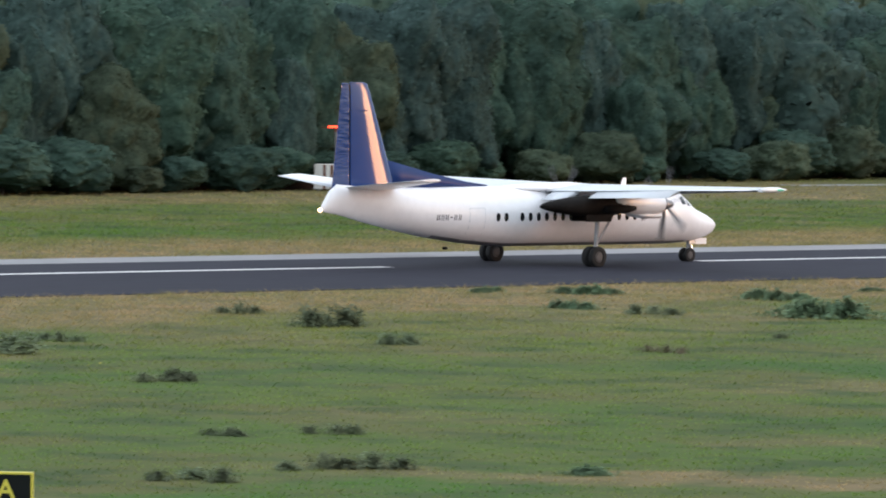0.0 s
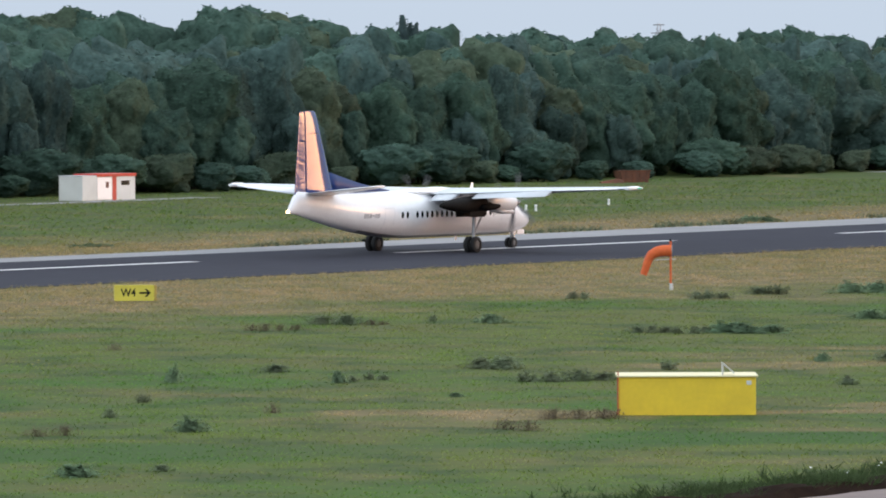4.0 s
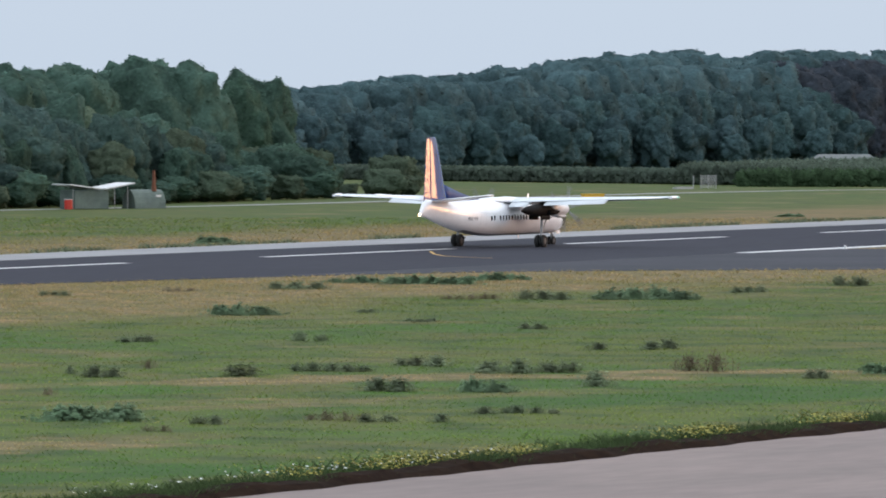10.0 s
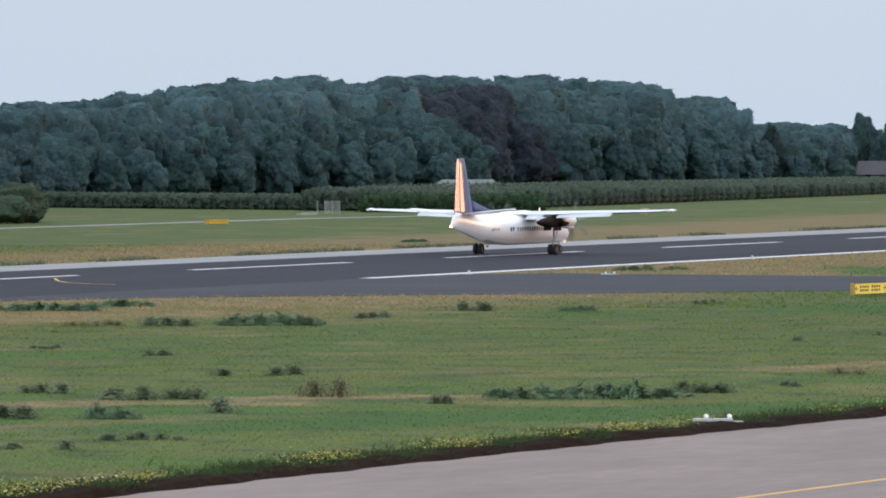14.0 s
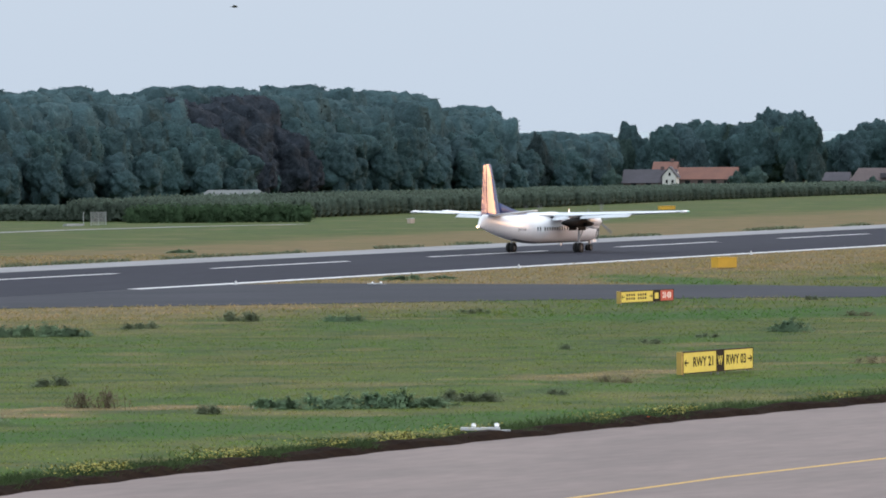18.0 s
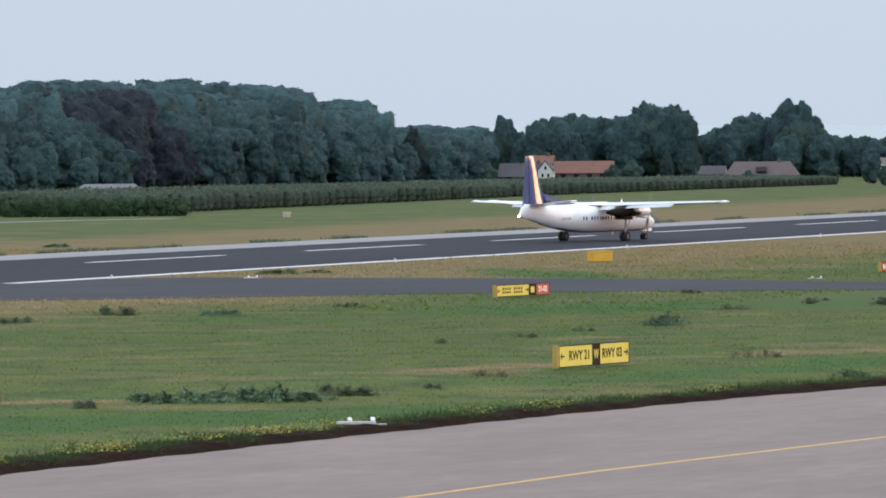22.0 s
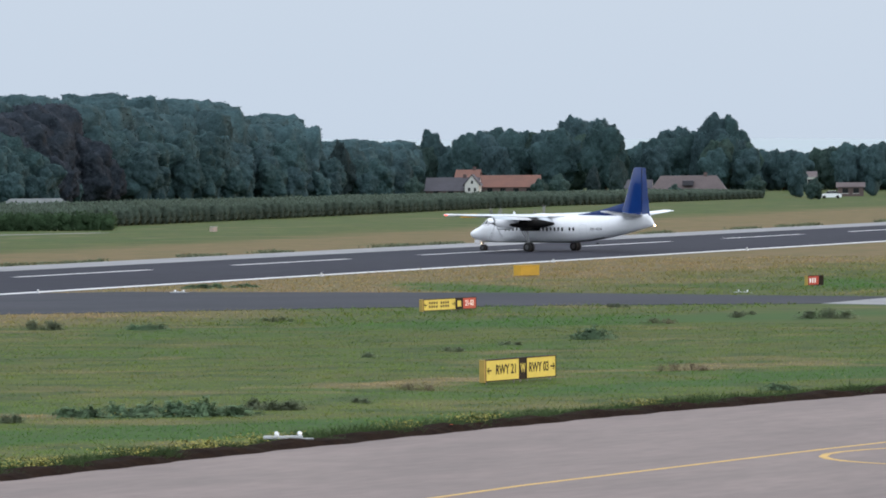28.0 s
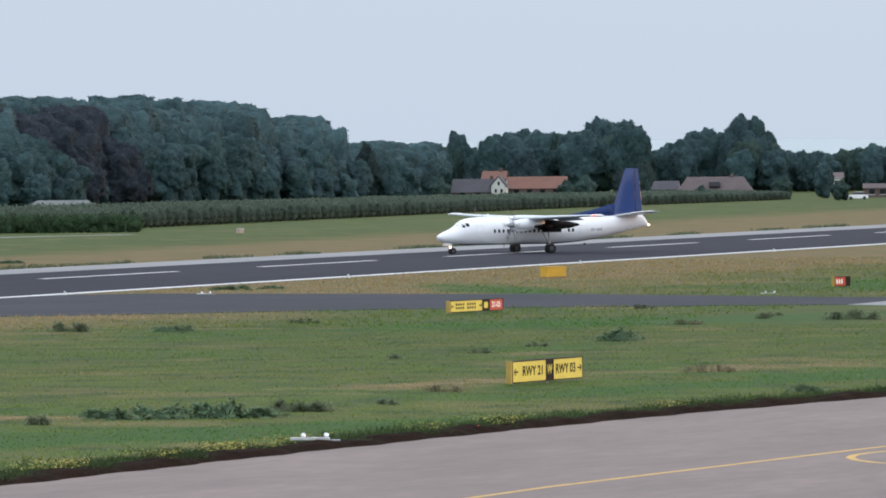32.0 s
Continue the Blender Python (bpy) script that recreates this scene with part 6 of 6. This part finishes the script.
CLUMPS_B = [(-136.5, 150.2, 0.3, 0.35, 0), (-121.3, 132.4, 1.1, 0.15, 1), (-123.2, 115, 0.7, 0.17, 1), (-188.7, 209.7, 3.1, 0.38, 3),
            (-192.9, 224.5, 1.8, 0.3, 1), (-178.2, 207, 1.9, 0.58, 3), (-202.9, 206.1, 1.2, 0.25, 1), (-209.1, 189, 1.4, 0.31, 1), (-193.3, 206.6, 0.7, 0.51, 0),
            (-169.7, 227.5, 2.4, 0.44, 3), (-171.6, 234.8, 1.9, 0.64, 0), (-169.4, 234.7, 1.2, 0.34, 3), (-166.5, 239.2, 0.9, 0.54, 1),
            (-169.4, 239, 0.4, 0.42, 0), (-179.3, 265.2, 1.2, 0.49, 0), (-173.9, 268.3, 2.3, 0.54, 0), (-174.7, 274.9, 2.2, 0.67, 0),
            (-172.4, 279.8, 2.5, 0.73, 1)]
CLUMPS_C = [(-154.3, 252.2, 2, 0.6, 1), (-153.7, 234.2, 3.6, 0.43, 0), (-151, 235.8, 3.1, 0.62, 1), (-144.9, 188.1, 0.4, 0.85, 1), (-147.3, 197.7, 0.9, 0.42, 0),
            (-140.2, 191.9, 0.4, 0.49, 1), (-140.3, 193.9, 1.3, 0.28, 0), (-141.8, 203.7, 2.2, 0.63, 0), (-134.2, 197.5, 3.4, 0.53, 0),
            (-137.5, 177.1, 0.5, 0.42, 0), (-125.5, 163.7, 0.7, 0.53, 1), (-115, 145.1, 0.9, 0.5, 1), (-114.4, 147.9, 0.6, 0.19, 0),
            (-132.8, 169.1, 0.4, 0.33, 0), (-127.7, 159.8, 1.4, 0.44, 3), (-130.3, 174.7, 0.4, 0.41, 3), (-130.7, 185.6, 0.4, 0.19, 1),
            (-163.8, 209.2, 0.6, 0.5, 3)]
CLUMPS_D = [(-135.8, 206.8, 0.6, 0.5, 0), (-134.4, 215.1, 0.4, 0.43, 1), (-124.8, 201.3, 0.3, 0.5, 0), (-117.4, 170.2, 1.6, 0.56, 3),
            (-119.3, 176.3, 2.5, 0.49, 3), (-256, 324.6, 2.5, 0.35, 1), (-257, 402.1, 1.6, 0.41, 1), (-254.3, 399, 3.2, 0.48, 1), (-257.3, 461.4, 2.7, 0.63, 1),
            (-132.2, 216.7, 1.1, 0.56, 0), (-119.9, 206, 3.2, 0.77, 1), (-140.4, 239.5, 0.4, 0.54, 0), (-138, 238.2, 1.5, 0.63, 0), (-141, 247, 0.6, 0.51, 3),
            (-156.4, 273.3, 1.9, 0.4, 0), (-123.8, 200.2, 0.6, 0.32, 0), (-113.9, 200, 1.2, 0.35, 3), (-131.8, 223.5, 0.4, 0.4, 3)]
CLUMPS_E = [(-197.4, 334.7, 1.8, 0.46, 0), (-195.3, 346.2, 1.9, 0.44, 3), (-191.5, 353.6, 3.4, 0.75, 0), (-194.2, 367.5, 4.1, 0.53, 1),
            (-189.2, 367.3, 5.3, 0.77, 1), (-189.7, 377.3, 4.3, 0.57, 1), (-171, 309.7, 3.2, 0.75, 1), (-172.8, 340.4, 3.6, 0.52, 3),
            (-169.1, 342.4, 3.4, 0.72, 0), (-164, 345.1, 5.5, 0.85, 1), (-164.3, 360.2, 2.4, 0.54, 0), (-164.7, 376.2, 2.1, 0.84, 0),
            (-166.9, 316.2, 1.1, 0.36, 0), (-157.6, 304.7, 1.9, 0.29, 0), (-148.1, 298.3, 1.3, 0.45, 0), (-149.7, 278.1, 1.6, 0.59, 0),
            (-133.4, 241.5, 1.4, 0.75, 0), (-132.2, 247.3, 3.6, 0.48, 0)]
CLUMPS_F = [(-131.7, 254.3, 2.4, 0.63, 0), (-124.2, 250.3, 4.3, 0.71, 0), (-133.1, 275.5, 0.8, 0.47, 0), (-130.8, 276.8, 2, 0.57, 0),
            (-118.3, 254.7, 2.2, 1.08, 3), (-116.2, 240.2, 1.1, 0.75, 0), (-121.5, 232.1, 2.1, 0.67, 0), (-117.7, 233, 1.8, 0.71, 1),
            (-108.5, 217.7, 2.9, 0.39, 0), (-111.3, 250.7, 1.2, 0.51, 0), (-112, 210, 2.5, 0.45, 3), (-115, 205.6, 1.2, 0.48, 0), (-108.4, 211, 0.6, 0.4, 0),
            (-110.3, 210, 1.2, 0.44, 0), (-261.1, 467.8, 2.1, 0.55, 1), (-158.1, 377.1, 2.4, 0.56, 1), (-156.5, 394.7, 2.5, 0.43, 0),
            (-109.7, 256.6, 3.6, 0.66, 1)]
CLUMPS_G = [(-106.3, 258.1, 4.7, 0.85, 1), (-105.3, 265.1, 2.9, 0.73, 0), (-197.9, 483.4, 2.9, 0.58, 1), (-196, 487.4, 2.2, 0.36, 1),
            (-266.2, 593.2, 2.3, 0.44, 1), (-123.7, 361.3, 1.3, 0.78, 1), (-124.3, 339.1, 1.1, 0.37, 0), (-130.2, 392.8, 1.8, 0.49, 3),
            (-125.6, 329.6, 0.6, 0.36, 0), (-106.7, 286.8, 1.6, 0.47, 3), (-104.1, 272.7, 0.9, 0.3, 0), (-125.1, 350.8, 1.3, 0.32, 0),
            (-129.3, 405.7, 0.9, 0.44, 0), (-102.4, 312.8, 2.8, 0.53, 3), (-145.3, 429.2, 1.5, 0.39, 0), (-90.2, 289.7, 1, 0.46, 1),
            (-122.8, 404.7, 3.5, 0.72, 0), (-130.7, 412, 1.5, 0.37, 0)]
CLUMPS_H = [(-188, 162, 2.5, 1, 0), (-177, 156, 1.7, 0.6, 0), (-198, 166, 2, 0.5, 0), (-178, 139, 1.7, 0.8, 0),
            (-184, 146, 1.6, 0.4, 0), (-162, 133, 2.1, 0.5, 0), (-139, 120, 1.6, 0.4, 0), (-140, 117, 1.4, 0.3, 0), (-128, 111, 3.7, 0.5, 0),
            (-127, 105, 2.2, 0.5, 0), (-135, 164, 2.2, 0.4, 0), (-151, 185, 0.4, 0.3, 0)]
rs_w = np.random.RandomState(8)


def put_weed(x, y, w, h, kind):
    label = ("leafy grey-green weed clump in the grass", "dense dark green weed clump in the grass", "", "brown seeding weed clump in dry grass")[kind]
    name = "weed_clump"
    turn = math.atan2(-x, y)
    ob = thing(name, label, "weeds", "weed clumps", pose(x, y, 0, 0, 0, math.degrees(turn)))
    count = max(1, int(round(w / max(0.5, min(1.3, 1.5 * h)))))
    for i in range(count):                    # a wide patch is a row of plants
        u = (i + 0.5) / count - 0.5
        wide = w / count * rs_w.uniform(1.5, 2.1)
        tall = h * rs_w.uniform(0.7, 1.1) * (1 - 1.1 * u * u)
        child("leaves", WEEDS[kind][rs_w.randint(len(WEEDS[kind]))], ob, "", pose(u * w + rs_w.uniform(-0.15, 0.15), rs_w.uniform(-0.7, 0.7), 0, 0, 0, rs_w.uniform(0, 360)) @ Matrix.Diagonal((wide, wide, tall, 1)))


for group in (CLUMPS_A, CLUMPS_B, CLUMPS_C, CLUMPS_D, CLUMPS_E, CLUMPS_F, CLUMPS_G, CLUMPS_H):
    for x, y, w, h, kind in group:
        put_weed(x, y, w, max(h, 0.25), kind)


def inside(px, py, poly):
    res = np.zeros(len(px), bool)
    j = len(poly) - 1
    for i in range(len(poly)):
        (xi, yi), (xj, yj) = poly[i], poly[j]
        c = ((yi > py) != (yj > py)) & (px < (xj - xi) * (py - yi) / (yj - yi + 1e-12) + xi)
        res ^= c
        j = i
    return res


def scatter(n, r0, r1, rs):
    """Even random places in the wedge of land that lies before the terrace."""
    a = np.radians(rs.uniform(15.5, 53.5, n))
    r = np.sqrt(rs.uniform(r0 ** 2, r1 ** 2, n))
    x, y = -np.sin(a) * r, np.cos(a) * r
    bay = np.interp(y, [p[1] for p in BAY], [p[0] for p in BAY])
    ok = (x < bay - 1.7) & ~((x < np.interp(y, [345, 372], [-212.6, EDGE + 0.75])) & (x > np.interp(y, [320, 430], [-246.3, -253.1]))) & ~inside(x, y, flare) & ~((x < -340) & (x > -345)) & (x > -352)
    ok &= ~((x > EDGE - 1) & (x < EDGE + 0.9) & (y > 372))
    ok &= ~((y > 395) & (y < 462) & (x > -135))
    return x[ok], y[ok]


def blades(name, x, y, h, w, mat, rs, label, blades_each=3, lean=1.8):
    n = len(x)
    x, y, h, w = (np.repeat(v, blades_each) for v in (x, y, h, w))
    m = len(x)
    x = x + rs.normal(scale=0.09, size=m)
    y = y + rs.normal(scale=0.09, size=m)
    h = h * rs.uniform(0.5, 1.2, m)
    b = rs.rand(m) * math.pi
    dx, dy = np.cos(b) * w / 2, np.sin(b) * w / 2
    lx, ly = rs.normal(scale=lean, size=(2, m)) * h
    V = np.stack([np.stack([x - dx, y - dy, np.full(m, -0.01)], 1), np.stack([x + dx, y + dy, np.full(m, -0.01)], 1), np.stack([x + lx, y + ly, h], 1)], 1).reshape(-1, 3)
    T = np.arange(m * 3).reshape(-1, 3)
    up = np.cross(V[1::3] - V[0::3], V[2::3] - V[0::3])[:, 2] < 0
    T[up] = T[up][:, ::-1]
    N = np.repeat(rs.normal(scale=0.16, size=(m, 3)) + (0, 0, 1), 3, 0)       # a sward is lit as one surface
    me = cloud_mesh(name, mat, V, T, np.zeros((0, 4), int), N / np.linalg.norm(N, axis=1)[:, None])
    return tagged(new(name, me), label, "grass", kind="stuff")


def drift(x, y, step, seed):
    """Soft value noise from 0 to 1 over the plan."""
    g = np.random.RandomState(seed).rand(128, 128)
    u, v = x / step, y / step
    i, j = np.floor(u).astype(int), np.floor(v).astype(int)
    a, b = u - i, v - j
    a, b = a * a * (3 - 2 * a), b * b * (3 - 2 * b)
    i, j, i1, j1 = i % 128, j % 128, (i + 1) % 128, (j + 1) % 128
    return (g[i, j] * (1 - a) + g[i1, j] * a) * (1 - b) + (g[i, j1] * (1 - a) + g[i1, j1] * a) * b


rs_g = np.random.RandomState(21)
gx, gy = scatter(300000, 140, 420, rs_g)
away = np.abs(gx - RWY)
tall = np.interp(away, [18, 45, 70], [0.20, 0.11, 0.07]) * (0.45 + 0.6 * drift(gx, gy, 5.0, 1) + 0.6 * drift(gx, gy, 1.4, 2))
blades("rough_grass", gx, gy, tall, np.full(len(gx), 0.05), TUFT, rs_g, "rough green and straw-coloured airfield grass", 2, 1.3)
gx, gy = scatter(110000, 330, 640, rs_g)
keep = (gx < -253) | (np.hypot(gx, gy) > 415)
gx, gy = gx[keep], gy[keep]
blades("far_grass", gx, gy, 0.12 + 0.16 * drift(gx, gy, 6.0, 3) * rs_g.uniform(0.6, 1.3, len(gx)), np.full(len(gx), 0.09), TUFT, rs_g, "short dry grass beyond the runway", 2, 1.3)
# ragged tufts along the far edge of the paving
ey = rs_g.uniform(300, 900, 9000)
ey = ey[drift(ey, ey * 0, 9.0, 5) > 0.45]
ex = np.interp(ey, [320, 370, 430], [-246.4, -250.5, -253.3]) - np.abs(rs_g.normal(scale=0.7, size=len(ey)))
blades("edge_tufts", ex, ey, 0.25 + 0.25 * drift(ey, ey * 0, 3.0, 6), np.full(len(ey), 0.10), LEAVES["weed"], rs_g, "ragged dark tufts along the edge of the paving", 2, 0.6)
# taller fringe along the near taxiway, with flowers
n = 26000
fy = rs_g.uniform(140, 345, n)
fx = np.interp(fy, [p[1] for p in BAY], [p[0] for p in BAY]) - 0.42 - np.abs(rs_g.normal(scale=1.7, size=n))
FRINGE = leaf_material("fringe_grass", (0.085, 0.130, 0.052), 0.0, 0.3)
clear = np.abs(fy - 232.6) > 2.2         # bare soil round a lamp bar
fx, fy = fx[clear], fy[clear]
n = len(fx)
blades("fringe_grass", fx, fy, 0.16 + 0.42 * drift(fx, fy, 1.8, 7) * drift(fx, fy, 6.0, 8) ** 0.5, np.full(n, 0.06), FRINGE, rs_g, "taller dark green grass along the taxiway edge", 3, 0.8)
YFLOWER = material("yellow_petals", (0.34, 0.29, 0.055), 0.8, second=(0.24, 0.23, 0.05), scale=2, island=0.3)
WFLOWER = material("white_petals", (0.70, 0.72, 0.70), 0.8, second=(0.6, 0.62, 0.6), scale=2, island=0.2)


def flowers(name, x, y, z, s, mat, label):
    m = len(x)
    a = rs_g.rand(m) * 6.28
    ex, ey = np.cos(a) * s, np.sin(a) * s
    P = np.stack([x, y, z], 1)
    A, B = np.stack([ex, ey, np.zeros(m)], 1), np.stack([-ey * 0.7, ex * 0.7, s * 0.5], 1)
    V = np.stack([P - A, P - B, P + A, P + B], 1).reshape(-1, 3)
    return tagged(new(name, cloud_mesh(name, mat, V, np.zeros((0, 3), int), np.arange(m * 4).reshape(-1, 4))), label, "flowers", kind="stuff")


def along_edge(n, y0, y1, off, clump):
    """Places in loose clumps along the taxiway's edge."""
    c = rs_g.uniform(y0, y1, clump)
    y = c[rs_g.randint(clump, size=n)] + rs_g.normal(scale=1.5, size=n)
    x = np.interp(y, [p[1] for p in BAY], [p[0] for p in BAY]) - off - np.abs(rs_g.normal(scale=0.9, size=n))
    return x, y


# middle and half length of each flowering stretch
BLOOM = [(174.7, 1.0), (180.0, 1.5), (182.4, 1.1), (184.4, 1.1), (188.7, 1.4), (201.1, 0.9), (203.2, 0.8), (203.6, 1.1), (212.8, 1.1), (213.2, 1.0), (220.9, 1.2), (226.0, 1.0), (226.9, 1.2), (230.2, 0.8), (233.2, 0.7), (244.2, 0.8), (250.4, 0.7), (251.8, 0.7), (266.4, 0.8), (293.5, 0.8)]
x, y = [], []
for mid, half in BLOOM:
    k = int(240 * half)
    v = mid + half * np.clip(rs_g.normal(scale=0.55, size=k), -1.3, 1.3)
    y.append(v)
    x.append(np.interp(v, [p[1] for p in BAY], [p[0] for p in BAY]) - 0.9 - np.abs(rs_g.normal(scale=1.2, size=k)))
x, y = np.concatenate(x), np.concatenate(y)
flowers("yellow_flowers", x, y, rs_g.uniform(0.22, 0.55, len(x)), rs_g.uniform(0.02, 0.05, len(x)), YFLOWER, "clumps of small yellow flowers along the taxiway")
x, y = along_edge(170, 150, 192, 2.0, 12)
flowers("white_flowers", x, y, rs_g.uniform(0.2, 0.42, len(x)), rs_g.uniform(0.03, 0.06, len(x)), WFLOWER, "scattered small white flowers along the taxiway")
cx_, cy_ = scatter(40, 200, 330, rs_g)
k = rs_g.randint(len(cx_), size=500)
flowers("meadow_flowers", cx_[k] + rs_g.normal(scale=1.0, size=500), cy_[k] + rs_g.normal(scale=1.6, size=500), rs_g.uniform(0.15, 0.3, 500), rs_g.uniform(0.02, 0.05, 500), YFLOWER, "loose patches of yellow meadow flowers")


# ---- what moves ----
# seconds, x, y of the main wheels, heading in degrees to the left of +y
TRACK = [(0, -231.8, 213.1, 0), (1, -231.8, 243.2, 0), (2, -231.8, 272.4, 0.2), (3, -231.8, 299.8, 0.5), (4, -231.8, 326, 0.8), (5, -231.8, 351, 1.2), (6.5, -231.8, 387, 1.6), (7.5, -231.8, 409.2, 1.6),
         (8.5, -231.8, 430.8, 1.5), (9, -231.8, 441.2, 1.4), (10, -231.8, 461.4, 1), (11, -231.8, 481, 0.5), (12, -231.8, 500.6, 0.4), (13, -231.8, 519.9, 0.2), (13.5, -231.8, 529.5, 0), (15.5, -231.8, 563.6, -2.2),
         (16, -231.5, 571.7, -2.6), (16.5, -231.1, 579.2, -3), (17, -230.2, 585.5, -3.6), (17.5, -229.5, 590.7, -4.5), (18, -228.7, 595.1, -5.8), (18.5, -227.8, 599.4, -7.5), (19, -226.9, 603.2, -9.4), (19.5, -225.8, 606.8, -11.7),
         (20, -224.7, 610.3, -13.5), (20.5, -223.6, 613.6, -14.2), (21, -222.5, 616.6, -13.9), (21.5, -221.6, 619.6, -13.2), (22, -220.7, 622.4, -12.3), (22.5, -220.2, 625.6, -10.5), (23, -220, 628.6, -7.4), (23.5, -219.8, 631.2, -3.7),
         (24, -219.8, 633.5, 0.8), (24.5, -219.8, 635.8, 6.6), (25, -220, 637.7, 13.4), (25.5, -220.4, 639, 20.5), (26, -221.1, 640.3, 29.4), (26.5, -221.4, 640.7, 36.6), (27.5, -223.5, 642.6, 56.5), (28.5, -225.5, 643.9, 77.7),
         (29, -225.7, 643.2, 87.3), (29.5, -226.4, 643.8, 100), (30, -227.2, 643.9, 111.2), (30.5, -228, 644.2, 118.1), (31, -228.6, 644.3, 125), (31.5, -229.2, 644, 132.4), (32, -229.8, 643.5, 139.8)]


def motions():
    walk(plane, [(t, pose(x, y, 0, 0, 0, h)) for t, x, y, h in TRACK])
    ts = [r[0] for r in TRACK]
    gone = np.concatenate([[0], np.cumsum([math.hypot(b[1] - a[1], b[2] - a[2]) for a, b in zip(TRACK, TRACK[1:])])])
    steps = [i / FPS for i in range(0, 32 * FPS + 1)]
    for wh, r in rolling:
        at_place, turn, last, rows = wh.location.copy(), 0.0, 0.0, []
        for t in steps:
            d = float(np.interp(t, ts, gone))
            turn -= min(math.degrees((d - last) / r), 84.0)
            last = d
            rows.append((t, pose(*at_place, turn, 0, 0)))
        walk(wh, rows)
    # the bird comes in from behind the view's edge, crosses it and climbs away
    walk(bird, [(t, pose(x, y, z, 0, 0, -66)) for t, x, y, z in ((0, -330, 180, 30), (12, -160, 257, 13.6), (14, -145.7, 263.5, 14.6), (16, -133.1, 269.1, 15.9), (17, -126.8, 271.9, 16.6), (18, -120.5, 274.7, 17.3), (19, -114.2, 277.5, 18.1),
                                                               (20, -108, 280.3, 20.0), (32, -20, 330, 45))])
    for w, s in wings:
        at_place = w.location.copy()
        walk(w, [(0.1 * k, pose(*at_place, 0, -s * (14 + 24 * math.sin(2 * math.pi * 0.1 * k / 0.43 + 0.6)), 0)) for k in range(321)])
    for i, hub in enumerate(props):
        at_place = hub.location.copy()
        walk(hub, [(t, pose(*at_place, 0, (40 * i + 85 * k) % 360, 0)) for k, t in enumerate(steps)])


motions()
